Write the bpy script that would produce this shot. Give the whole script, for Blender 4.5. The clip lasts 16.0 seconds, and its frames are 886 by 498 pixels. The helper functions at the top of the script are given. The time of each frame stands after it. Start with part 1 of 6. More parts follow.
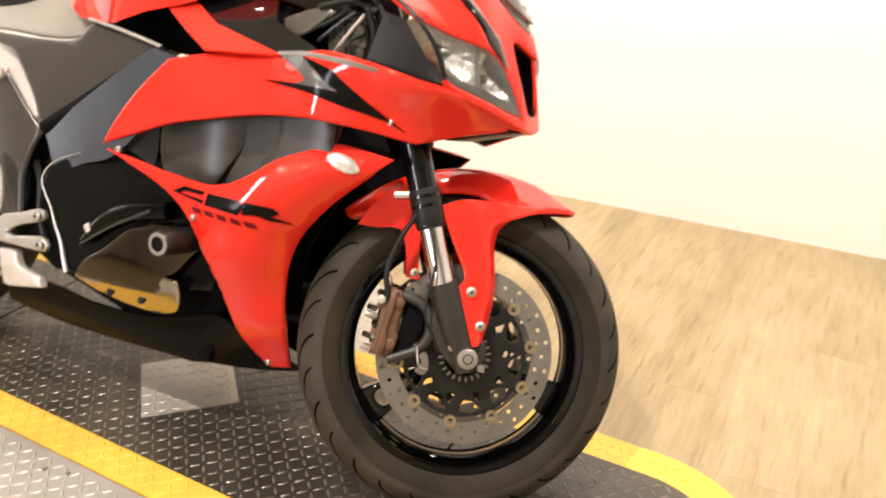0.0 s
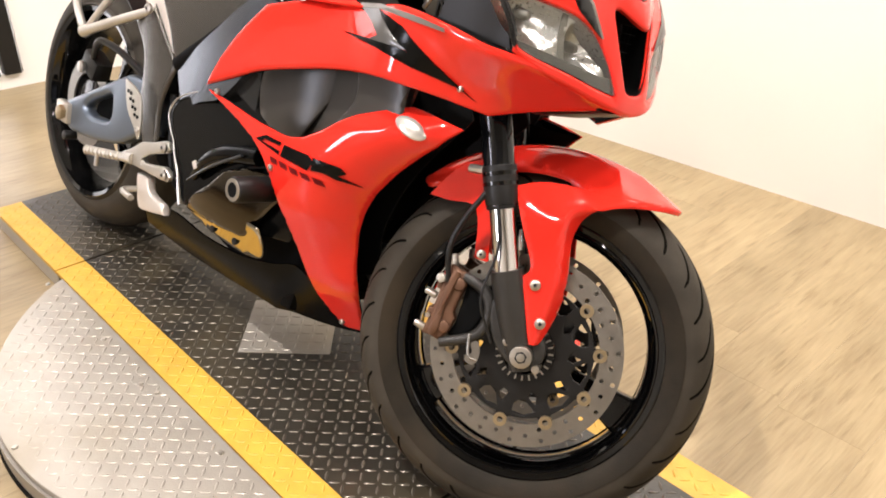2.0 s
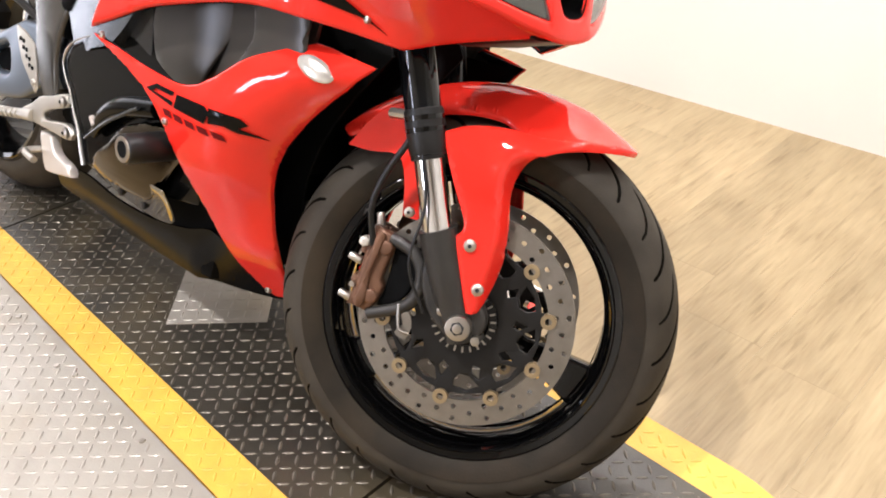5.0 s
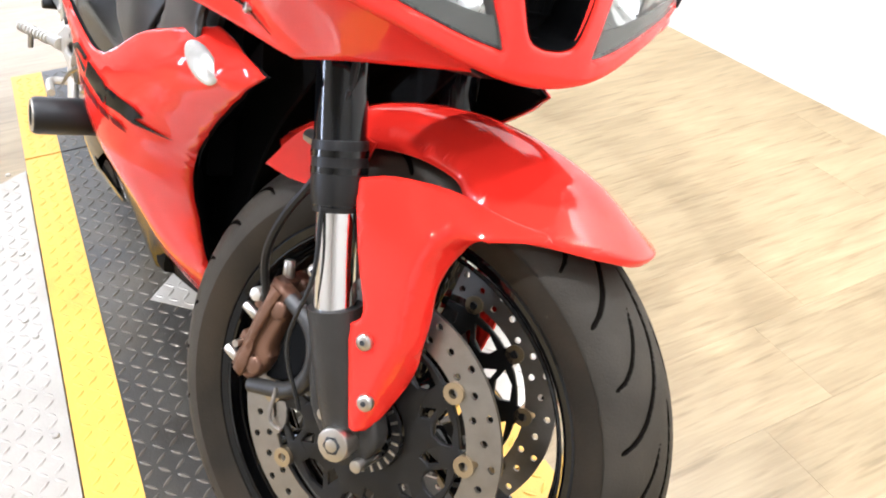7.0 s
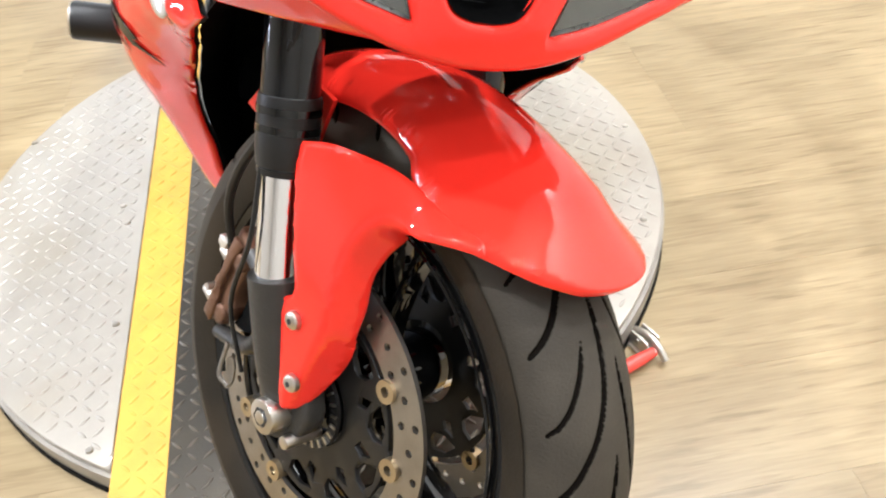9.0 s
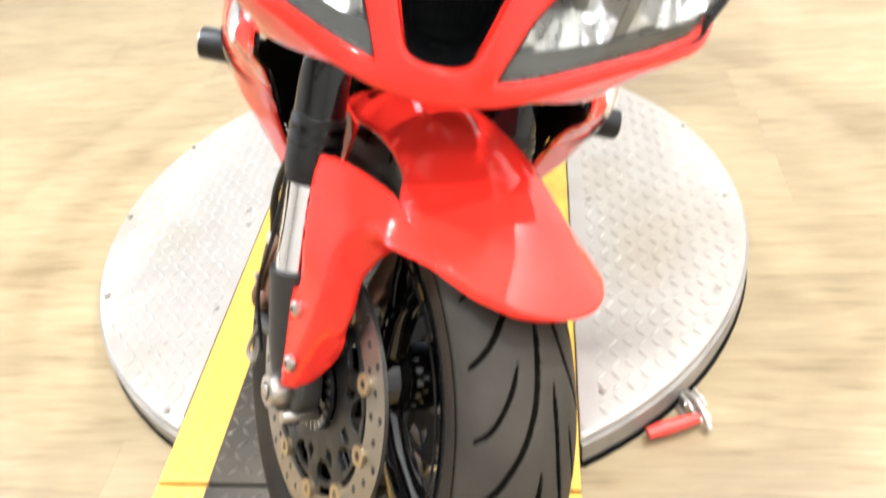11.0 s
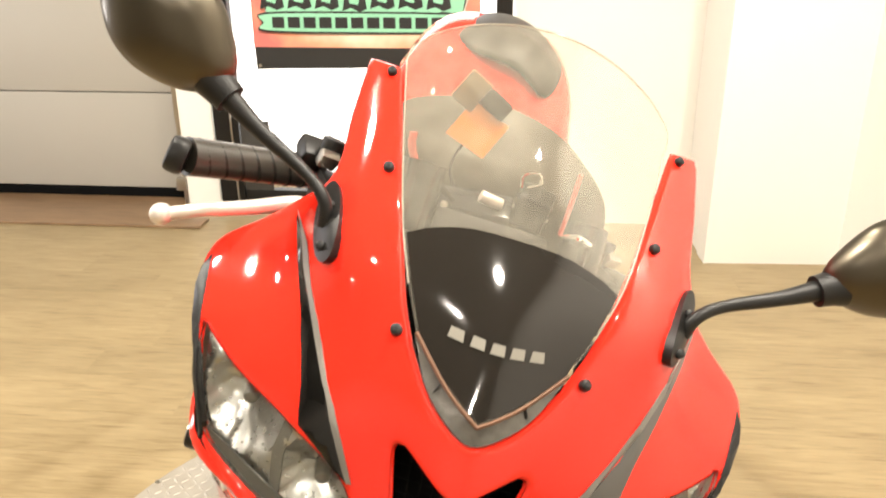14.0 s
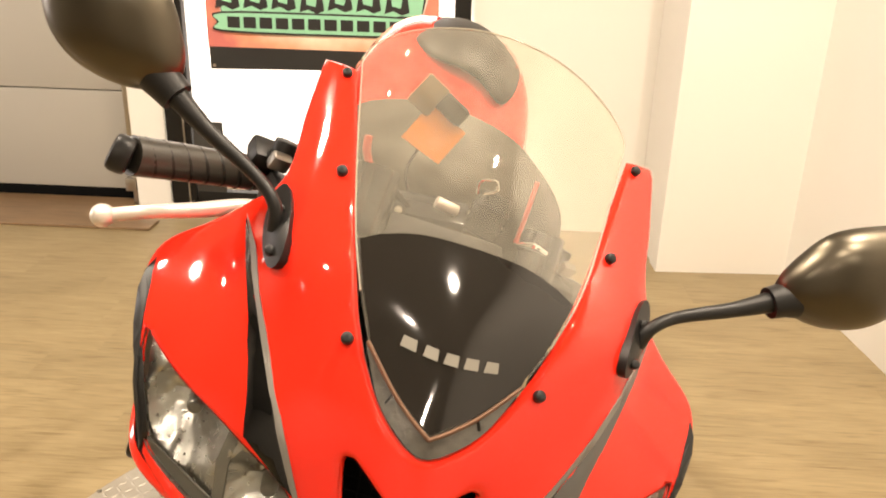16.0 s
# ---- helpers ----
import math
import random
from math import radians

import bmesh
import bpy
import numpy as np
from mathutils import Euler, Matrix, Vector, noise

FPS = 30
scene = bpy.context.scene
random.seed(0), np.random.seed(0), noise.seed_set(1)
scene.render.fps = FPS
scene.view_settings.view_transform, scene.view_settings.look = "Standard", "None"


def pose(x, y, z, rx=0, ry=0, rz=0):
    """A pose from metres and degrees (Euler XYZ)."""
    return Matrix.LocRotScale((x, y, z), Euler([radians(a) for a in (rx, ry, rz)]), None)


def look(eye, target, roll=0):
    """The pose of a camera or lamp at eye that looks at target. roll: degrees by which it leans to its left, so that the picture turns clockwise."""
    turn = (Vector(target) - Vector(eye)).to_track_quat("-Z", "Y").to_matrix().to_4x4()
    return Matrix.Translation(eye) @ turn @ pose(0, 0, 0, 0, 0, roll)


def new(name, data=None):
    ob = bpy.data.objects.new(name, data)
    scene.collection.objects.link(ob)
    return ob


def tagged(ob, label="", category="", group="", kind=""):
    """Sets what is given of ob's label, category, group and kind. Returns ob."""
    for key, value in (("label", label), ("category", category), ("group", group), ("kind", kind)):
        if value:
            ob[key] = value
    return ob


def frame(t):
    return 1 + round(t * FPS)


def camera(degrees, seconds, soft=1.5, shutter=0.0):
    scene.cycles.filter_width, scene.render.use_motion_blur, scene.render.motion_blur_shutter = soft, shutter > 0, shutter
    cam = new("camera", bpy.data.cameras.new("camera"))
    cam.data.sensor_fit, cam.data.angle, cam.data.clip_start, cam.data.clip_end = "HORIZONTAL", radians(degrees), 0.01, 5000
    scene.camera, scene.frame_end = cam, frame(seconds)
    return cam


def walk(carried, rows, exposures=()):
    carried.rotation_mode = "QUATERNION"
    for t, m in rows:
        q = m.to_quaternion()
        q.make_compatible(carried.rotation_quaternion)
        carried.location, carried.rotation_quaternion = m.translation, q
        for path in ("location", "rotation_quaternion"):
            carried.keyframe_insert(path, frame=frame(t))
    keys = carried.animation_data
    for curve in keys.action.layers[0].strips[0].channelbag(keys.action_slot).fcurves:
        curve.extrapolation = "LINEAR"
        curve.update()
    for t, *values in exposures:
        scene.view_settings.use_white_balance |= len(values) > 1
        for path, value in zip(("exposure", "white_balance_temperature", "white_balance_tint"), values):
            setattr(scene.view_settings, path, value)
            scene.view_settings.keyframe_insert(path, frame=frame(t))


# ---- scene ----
cam = camera(57.8, 16.0, 1.9, 0.4)
PATH = [
    (0, (0.462, -1.021, 1.053), (-0.357, 0.574, 0.165), 2.1),
    (0.5, (0.507, -0.909, 1.051), (-0.502, 0.505, 0.06), 2.3),
    (1, (0.581, -0.824, 1.055), (-0.576, 0.475, 0.068), 3.5),
    (1.5, (0.601, -0.783, 1.035), (-0.578, 0.457, -0.001), 2.3),
    (2, (0.603, -0.776, 1.043), (-0.639, 0.433, 0.045), 1.2),
    (2.5, (0.625, -0.786, 1.039), (-0.615, 0.422, 0.037), 1.2),
    (3, (0.639, -0.776, 1.036), (-0.566, 0.468, 0.036), 1.4),
    (3.5, (0.641, -0.763, 1.039), (-0.554, 0.481, 0.027), 0.5),
    (4, (0.638, -0.735, 1.032), (-0.545, 0.502, -0.002), 0.5),
    (4.2, (0.631, -0.718, 1.028), (-0.543, 0.506, -0.032), 0.1),
    (6.3, (0.452, -0.312, 0.929), (-0.747, 0.661, -0.341), -0.8),
    (6.5, (0.457, -0.26, 0.935), (-0.812, 0.606, -0.345), 0.4),
    (7, (0.48, -0.155, 0.93), (-0.92, 0.556, -0.309), 0.4),
    (7.5, (0.476, -0.081, 0.929), (-0.936, 0.524, -0.351), -3.0),
    (8, (0.442, 0.025, 0.927), (-0.964, 0.496, -0.416), -2.1),
    (8.5, (0.427, 0.085, 0.916), (-0.921, 0.471, -0.509), 2.0),
    (8.7, (0.424, 0.088, 0.919), (-0.943, 0.382, -0.511), -0.8),
    (10.8, (0.521, 0.257, 0.913), (-0.907, -0.014, -0.462), -8.3),
    (11, (0.51, 0.261, 0.937), (-0.989, -0.007, -0.359), -7.8),
    (11.5, (0.5, 0.256, 0.986), (-1.123, -0.007, -0.152), -5.7),
    (12, (0.499, 0.259, 1.014), (-1.186, -0.005, -0.03), -5.8),
    (12.5, (0.488, 0.258, 1.046), (-1.267, 0.041, 0.112), -4.6),
    (13, (0.485, 0.252, 1.072), (-1.295, 0.043, 0.183), -3.1),
    (13.5, (0.47, 0.242, 1.108), (-1.343, 0.026, 0.291), -1.5),
    (14, (0.458, 0.25, 1.137), (-1.391, 0.066, 0.399), -0.3),
    (14.5, (0.457, 0.257, 1.151), (-1.419, 0.098, 0.478), 0.3),
    (15, (0.462, 0.264, 1.156), (-1.426, 0.108, 0.514), 0.1),
    (15.5, (0.461, 0.278, 1.15), (-1.407, 0.133, 0.452), 0.1),
    (16, (0.444, 0.25, 1.133), (-1.419, 0.176, 0.408), 1.7),
]
walk(cam, [(t, look(eye, target, roll)) for t, eye, target, roll in PATH], [(0, 0.33, 6400, 16), (1, 0.21, 6300, 16), (3, 0.17, 5950, 16), (4.2, 0.1, 5950, 16), (6.5, 0.72, 5150, 13), (8.5, 0.4, 5400, 10), (10.8, 0.84, 5200, 10), (11.5, 0.58, 5850, 10), (12.5, 0.55, 6050, 10), (13.5, 0.45, 6400, 10), (14.1, 0.17, 6600, 10), (14.6, 0.13, 6650, 14), (15, -0.02, 7200, 15), (16, -0.15, 7500, 15)])

# ---- light ----
world = bpy.data.worlds.new("world")
scene.world = world
world.use_nodes = True
world.node_tree.nodes["Background"].inputs[0].default_value = (1.0, 0.93, 0.82, 1)
world.node_tree.nodes["Background"].inputs[1].default_value = 0.2


def lamp(name, energy, size, m, colour=(1.0, 0.88, 0.72), shape="DISK", size_y=None, spread=180):
    data = bpy.data.lights.new(name, "AREA")
    data.energy, data.shape, data.size, data.color = energy, shape, size, colour
    data.size_y = size_y or size
    data.spread = radians(spread)
    ob = new(name, data)
    ob.matrix_world = m
    return ob


FLOOR, CEIL = -0.06, 2.75
# (-0.75, 1.15) and (-1.0, -0.35) are added fill lamps for wall and tank
SPOTS = [(-0.28, -1.12, 66), (0.8, 0.3, 16), (0.17, 0.98, 29), (-1.0, -2.7, 9), (1.7, -1.2, 15), (1.75, 1.0, 15), (-0.75, 1.15, 52), (2.5, -0.2, 12), (-1.0, -0.35, 32), (-0.5, -2.05, 11)]
for sx, sy, power in SPOTS:
    lamp("ceiling_and_fill_spot", power, 0.09, pose(sx, sy, CEIL - 0.012), (1.0, 0.92, 0.8), spread=75 if sx < -1.2 else 180)
lamp("window_light", 32, 0.32, look((-1.4, -3.4, 1.4), (-1.4, 0, 1.2)), (0.95, 0.95, 1.0), "RECTANGLE", 1.5)


# ---- materials ----
def mat(name, colour, rough=0.5, metal=0.0, coat=0.0, vary=0.12, scale=18.0, bump=0.0, bump_scale=220.0, rough_vary=0.1, random=0.0, spec=0.5):
    """A principled surface with two scales of variation in colour, gloss and relief."""
    m = bpy.data.materials.new(name)
    m.use_nodes = True
    t = m.node_tree
    b = t.nodes["Principled BSDF"]
    b.inputs["Metallic"].default_value = metal
    b.inputs["Specular IOR Level"].default_value = spec
    b.inputs["Coat Weight"].default_value = coat
    b.inputs["Coat Roughness"].default_value = 0.04
    co = t.nodes.new("ShaderNodeTexCoord")
    n1, n2 = t.nodes.new("ShaderNodeTexNoise"), t.nodes.new("ShaderNodeTexNoise")
    n1.inputs["Scale"].default_value, n1.inputs["Detail"].default_value = scale, 5
    n2.inputs["Scale"].default_value, n2.inputs["Detail"].default_value = bump_scale, 3
    for n in (n1, n2):
        t.links.new(co.outputs["Object"], n.inputs["Vector"])
    mix = t.nodes.new("ShaderNodeMix")
    mix.data_type = "RGBA"
    mix.inputs[6].default_value = (*[c * (1 - vary) for c in colour], 1)
    mix.inputs[7].default_value = (*[min(1, c * (1 + vary)) for c in colour], 1)
    t.links.new(n1.outputs["Fac"], mix.inputs[0])
    out = mix.outputs[2]
    if random:
        info, hsv = t.nodes.new("ShaderNodeObjectInfo"), t.nodes.new("ShaderNodeHueSaturation")
        rng = t.nodes.new("ShaderNodeMapRange")
        rng.inputs[3].default_value, rng.inputs[4].default_value = 1 - random, 1 + random
        t.links.new(info.outputs["Random"], rng.inputs[0])
        t.links.new(rng.outputs[0], hsv.inputs["Value"])
        t.links.new(out, hsv.inputs["Color"])
        out = hsv.outputs[0]
    t.links.new(out, b.inputs["Base Color"])
    r = t.nodes.new("ShaderNodeMapRange")
    r.inputs[3].default_value, r.inputs[4].default_value = max(0.02, rough * (1 - rough_vary)), min(1, rough * (1 + rough_vary))
    t.links.new(n2.outputs["Fac"], r.inputs[0])
    t.links.new(r.outputs[0], b.inputs["Roughness"])
    if bump:
        bp = t.nodes.new("ShaderNodeBump")
        bp.inputs["Strength"].default_value, bp.inputs["Distance"].default_value = bump, 0.002
        t.links.new(n2.outputs["Fac"], bp.inputs["Height"])
        t.links.new(bp.outputs[0], b.inputs["Normal"])
    return m


def glass(name, colour, rough=0.02, haze=0.0):
    """A thin clear sheet: mostly see-through, with a glossy face."""
    m = bpy.data.materials.new(name)
    m.use_nodes = True
    t = m.node_tree
    t.nodes.remove(t.nodes["Principled BSDF"])
    tr, gl, mx, lw, pw = (t.nodes.new("ShaderNode" + k) for k in ("BsdfTransparent", "BsdfGlossy", "MixShader", "LayerWeight", "Math"))
    tr.inputs[0].default_value = (*colour, 1)
    gl.inputs["Roughness"].default_value = rough
    rg = t.nodes.new("ShaderNodeMapRange")
    rg.inputs[3].default_value, rg.inputs[4].default_value = 0.03, 0.55
    pw.operation, pw.inputs[1].default_value = "POWER", 4
    t.links.new(lw.outputs["Facing"], pw.inputs[0])
    t.links.new(pw.outputs[0], rg.inputs[0])
    t.links.new(rg.outputs[0], mx.inputs[0])
    t.links.new(tr.outputs[0], mx.inputs[1])
    t.links.new(gl.outputs[0], mx.inputs[2])
    end = mx.outputs[0]
    if haze:
        # pale diffuse veil: fine scratches and dust, plus bright reflections painted in
        df, hz = t.nodes.new("ShaderNodeBsdfDiffuse"), t.nodes.new("ShaderNodeMixShader")
        df.inputs[0].default_value = (0.7, 0.66, 0.56, 1)
        ns, mr = t.nodes.new("ShaderNodeTexNoise"), t.nodes.new("ShaderNodeMapRange")
        ns.inputs["Scale"].default_value = 14
        mr.inputs[3].default_value, mr.inputs[4].default_value = haze * 0.5, haze * 1.5
        t.links.new(ns.outputs["Fac"], mr.inputs[0])
        t.links.new(mr.outputs[0], hz.inputs[0])
        t.links.new(end, hz.inputs[1])
        t.links.new(df.outputs[0], hz.inputs[2])
        end = hz.outputs[0]
    t.links.new(end, t.nodes["Material Output"].inputs[0])
    return m


def glow(name, colour, strength):
    m = bpy.data.materials.new(name)
    m.use_nodes = True
    b = m.node_tree.nodes["Principled BSDF"]
    b.inputs["Base Color"].default_value = (*colour, 1)
    b.inputs["Emission Color"].default_value = (*colour, 1)
    b.inputs["Emission Strength"].default_value = strength
    return m


def wood(name, light, dark, random=0.03, marks=False):
    """Wood-look vinyl: fine grain along a board, smeared blotches, cloudy wear across boards."""
    m = mat(name, light, 0.36, 0, 0.0, 0.1, 3.0, 0.05, 160)
    t = m.node_tree
    b = t.nodes["Principled BSDF"]
    node = lambda k: t.nodes.new("ShaderNode" + k)
    geo, info = node("NewGeometry"), node("ObjectInfo")
    wide = node("VectorMath")
    wide.operation = "SCALE"
    wide.inputs["Scale"].default_value = 23
    t.links.new(info.outputs["Random"], wide.inputs[0])
    total = None
    for scale, detail, weight, jump in (((150, 10, 1), 4, 0.24, True), ((45, 6, 1), 6, 0.28, True), ((10, 3, 1), 7, 0.26, True), ((3.2, 2.2, 1), 5, 0.22, False)):
        mp, ns, ad, ml = node("Mapping"), node("TexNoise"), node("VectorMath"), node("Math")
        mp.inputs["Scale"].default_value = scale
        ns.inputs["Scale"].default_value, ns.inputs["Detail"].default_value, ns.inputs["Distortion"].default_value = 1.0, detail, 0.5
        t.links.new(geo.outputs["Position"], mp.inputs[0])
        t.links.new(mp.outputs[0], ad.inputs[0])
        if jump:
            t.links.new(wide.outputs[0], ad.inputs[1])
        t.links.new(ad.outputs[0], ns.inputs["Vector"])
        ml.operation = "MULTIPLY_ADD"
        ml.inputs[1].default_value = weight
        t.links.new(ns.outputs["Fac"], ml.inputs[0])
        ml.inputs[2].default_value = 0.0
        if total:
            t.links.new(total, ml.inputs[2])
        total = ml.outputs[0]
    # short dark grain lines
    mp, ns, ad, rp, ml = node("Mapping"), node("TexNoise"), node("VectorMath"), node("ValToRGB"), node("Math")
    mp.inputs["Scale"].default_value = (90, 8, 1)
    ns.inputs["Scale"].default_value, ns.inputs["Detail"].default_value = 1.0, 3
    t.links.new(geo.outputs["Position"], mp.inputs[0])
    t.links.new(mp.outputs[0], ad.inputs[0])
    t.links.new(wide.outputs[0], ad.inputs[1])
    t.links.new(ad.outputs[0], ns.inputs["Vector"])
    t.links.new(ns.outputs["Fac"], rp.inputs[0])
    rp.color_ramp.elements[0].position, rp.color_ramp.elements[1].position = 0.55, 0.72
    ml.operation, ml.inputs[1].default_value = "MULTIPLY_ADD", -0.14
    t.links.new(rp.outputs[0], ml.inputs[0])
    t.links.new(total, ml.inputs[2])
    total = ml.outputs[0]
    if marks:
        # faint rubber rings left by wheels turned round the disc
        sp, ns, dist = node("Mapping"), node("TexNoise"), node("VectorMath")
        sp.inputs["Location"].default_value, sp.inputs["Scale"].default_value = (0.69, 0, 0), (1, 1, 0)
        t.links.new(geo.outputs["Position"], sp.inputs[0])
        dist.operation = "LENGTH"
        t.links.new(sp.outputs[0], dist.inputs[0])
        ns.inputs["Scale"].default_value = 2.2
        t.links.new(geo.outputs["Position"], ns.inputs["Vector"])
        ramp = node("ValToRGB")
        el = ramp.color_ramp.elements
        el[0].position, el[0].color = 0.53, (0, 0, 0, 1)
        el[1].position, el[1].color = 1.0, (0, 0, 0, 1)
        for p, v in ((0.576, 0.35), (0.608, 0.85), (0.64, 0.7), (0.672, 0.15), (0.736, 0.2), (0.76, 0.8), (0.79, 0.6), (0.84, 0.25)):
            el.new(p).color = (v, v, v, 1)
        part_of = node("Math")
        part_of.operation, part_of.inputs[1].default_value = "MULTIPLY", 0.8
        t.links.new(dist.outputs["Value"], part_of.inputs[0])
        t.links.new(part_of.outputs[0], ramp.inputs[0])
        f, g = node("Math"), node("Math")
        f.operation, g.operation = "MULTIPLY", "MULTIPLY_ADD"
        t.links.new(ramp.outputs[0], f.inputs[0])
        t.links.new(ns.outputs["Fac"], f.inputs[1])
        g.inputs[1].default_value = -0.22
        t.links.new(f.outputs[0], g.inputs[0])
        t.links.new(total, g.inputs[2])
        total = g.outputs[0]
    ramp = node("ValToRGB")
    ramp.color_ramp.elements[0].position, ramp.color_ramp.elements[1].position = 0.29, 0.72
    ramp.color_ramp.elements[0].color, ramp.color_ramp.elements[1].color = (*dark, 1), (*light, 1)
    t.links.new(total, ramp.inputs[0])
    hsv, rng = node("HueSaturation"), node("MapRange")
    rng.inputs[3].default_value, rng.inputs[4].default_value = 1 - random, 1 + random
    t.links.new(info.outputs["Random"], rng.inputs[0])
    t.links.new(rng.outputs[0], hsv.inputs["Value"])
    t.links.new(ramp.outputs[0], hsv.inputs["Color"])
    t.links.new(hsv.outputs[0], b.inputs["Base Color"])
    return m


RED = mat("red_gloss_paint", (0.73, 0.024, 0.012), 0.5, 0, 1.0, 0.03, 4, 0, 400, spec=0.0)
BLACK = mat("black_gloss_paint", (0.0025, 0.0025, 0.0025), 0.4, 0, 1.0, 0.2, 6, spec=0.0)
SATIN = mat("black_satin_plastic", (0.007, 0.0065, 0.006), 0.42, 0, 0, 0.25, 14, 0.06, 600, spec=0.35)
DARK = mat("dark_grey_plastic", (0.0125, 0.0115, 0.01), 0.44, 0, 0, 0.2, 9, 0.1, 700, spec=0.28)
# matt black plastic; it also paints the shade in gaps and hollows
VOID = mat("matt_black_and_gap_shade", (0.002, 0.002, 0.002), 0.85, 0, 0, 0.2, 9, spec=0.12)
GREY = mat("dark_grey_decal", (0.06, 0.057, 0.052), 0.4, 0.0, 0.6, 0.06, 9)
SILVER = mat("silver_decal", (0.17, 0.16, 0.142), 0.45, 0.2, 0.2, 0.05, 9)
MARK = mat("cream_print", (0.2, 0.188, 0.16), 0.6, 0, 0, 0.04, 9, spec=0.2)
CHROME = mat("chrome", (0.85, 0.85, 0.86), 0.07, 1.0, 0, 0.02, 8)
STEEL = mat("brushed_steel", (0.5, 0.47, 0.42), 0.3, 1.0, 0, 0.12, 30, 0.1, 500)
CAST = mat("cast_aluminium", (0.62, 0.59, 0.53), 0.38, 0.85, 0, 0.12, 40, 0.25, 300)
BLUEGREY = mat("blue_grey_swingarm_paint", (0.15, 0.18, 0.225), 0.3, 0.7, 0, 0.06, 9)
FRAME = mat("dark_grey_frame_paint", (0.04, 0.042, 0.046), 0.2, 0.45, 0, 0.15, 15)
# the blue in this dark paint stands in for daylight reflected on the spar
SPAR = mat("spar_with_blue_sheen", (0.105, 0.118, 0.14), 0.24, 0.8, 0, 0.35, 9, 0.12, 120)
DUCT = mat("grey_brown_duct_plastic", (0.034, 0.03, 0.0245), 0.34, 0, 0, 0.3, 8, 0.08, 600, spec=0.55)
BRONZE = mat("bronze_caliper_paint", (0.125, 0.062, 0.034), 0.48, 0.4, 0, 0.45, 34, 0.2, 260)
BRASS = mat("brass_bobbin", (0.42, 0.33, 0.2), 0.38, 0.9, 0, 0.2, 30)
ROTOR = mat("brake_rotor_steel", (0.3, 0.28, 0.25), 0.4, 1.0, 0, 0.2, 60, 0.2, 500, 0.35)
RUBBER = mat("tyre_rubber", (0.037, 0.031, 0.0225), 0.66, 0, 0, 0.7, 14, 0.25, 420, spec=0.22)
SIDEWALL = mat("dusty_tyre_sidewall", (0.016, 0.0122, 0.0074), 0.62, 0, 0, 0.75, 16, 0.2, 300, spec=0.2)
# near-black rubber colour that paints the shade inside the tread grooves
GROOVE = mat("groove_shade", (0.005, 0.0042, 0.0034), 1.0, 0, 0, 0.2, 12, spec=0.0)
CASTING = mat("dark_fork_casting", (0.026, 0.024, 0.021), 0.45, 0.2, 0, 0.3, 30, 0.25, 260)
GLOSS = mat("semi_gloss_black_plastic", (0.07, 0.064, 0.055), 0.25, 0.6, 0, 0.25, 5, spec=0.7)
ENGINE = mat("black_engine_paint", (0.003, 0.003, 0.0028), 0.14, 0, 0, 0.2, 9, spec=0.14)
SLEEVE = mat("black_sleeve_coating", (0.004, 0.0043, 0.005), 0.1, 0, 0.2, 0.2, 9, spec=0.35)
SHEEN = mat("dark_polished_cover", (0.085, 0.07, 0.05), 0.1, 1.0, 0, 0.15, 10)
BELLY = mat("black_belly_plastic", (0.0025, 0.0025, 0.0024), 0.2, 0, 0, 0.2, 9, spec=0.07)
MIRRORED = mat("polished_lower_cover", (0.36, 0.33, 0.27), 0.05, 1.0, 0, 0.1, 10)
AMBER = mat("orange_tag", (0.7, 0.22, 0.02), 0.6, 0, 0, 0.1, 30)
PEARL = mat("silver_lever_paint", (0.72, 0.66, 0.6), 0.3, 0.5, 0, 0.06, 20)
LENS = glass("clear_lens", (0.93, 0.94, 0.93))
SCREEN = glass("clear_windscreen", (0.93, 0.91, 0.86), haze=0.075)
SIGNAL = mat("clear_signal_lens", (0.6, 0.58, 0.53), 0.2, 0.55, 0.8, 0.4, 55, 0.35, 50)
WALL = mat("cream_wall_paint", (0.79, 0.77, 0.718), 0.6, 0, 0, 0.02, 2, 0.08, 180)
WHITE = mat("off_white_door_paint", (0.385, 0.366, 0.322), 0.5, 0, 0, 0.03, 2, 0.06, 120)
TILE = mat("grey_ceiling_paint", (0.36, 0.35, 0.33), 0.8, 0, 0, 0.05, 3)
PLATE = mat("bare_diamond_plate", (0.39, 0.36, 0.31), 0.38, 0.4, 0, 0.12, 22, 0.15, 260, 0.3)
# worn plate, its colour also darkened for the shade on the disc's rim
SKIRT = mat("worn_shaded_plate", (0.3, 0.275, 0.24), 0.42, 0.45, 0, 0.4, 14, 0.3, 90)
PAINTED = mat("black_painted_plate", (0.029, 0.025, 0.018), 0.33, 0.1, 0, 0.95, 5, 0.2, 300, 0.35)
WORN = mat("worn_black_tread", (0.12, 0.104, 0.08), 0.33, 0.5, 0, 0.75, 7, 0.1, 300, 0.3)
YELLOW = mat("yellow_floor_tape", (0.6, 0.345, 0.036), 0.5, 0, 0, 0.24, 22, 0.2, 240)
REDGRIP = mat("red_handle_rubber", (0.72, 0.06, 0.04), 0.45, 0, 0, 0.1, 30)
FLOORWOOD = wood("pale_wood_vinyl", (0.39, 0.304, 0.168), (0.185, 0.132, 0.063), 0.05, True)
DARKWOOD = wood("brown_wood_board", (0.3, 0.19, 0.105), (0.14, 0.085, 0.045), 0.05)
SHOWROOM = mat("pale_wall_paint", (0.5, 0.475, 0.43), 0.7, 0, 0, 0.06, 2, 0.05, 120)
MESH = mat("black_wire_mesh", (0.05, 0.048, 0.045), 0.5, 0.3)
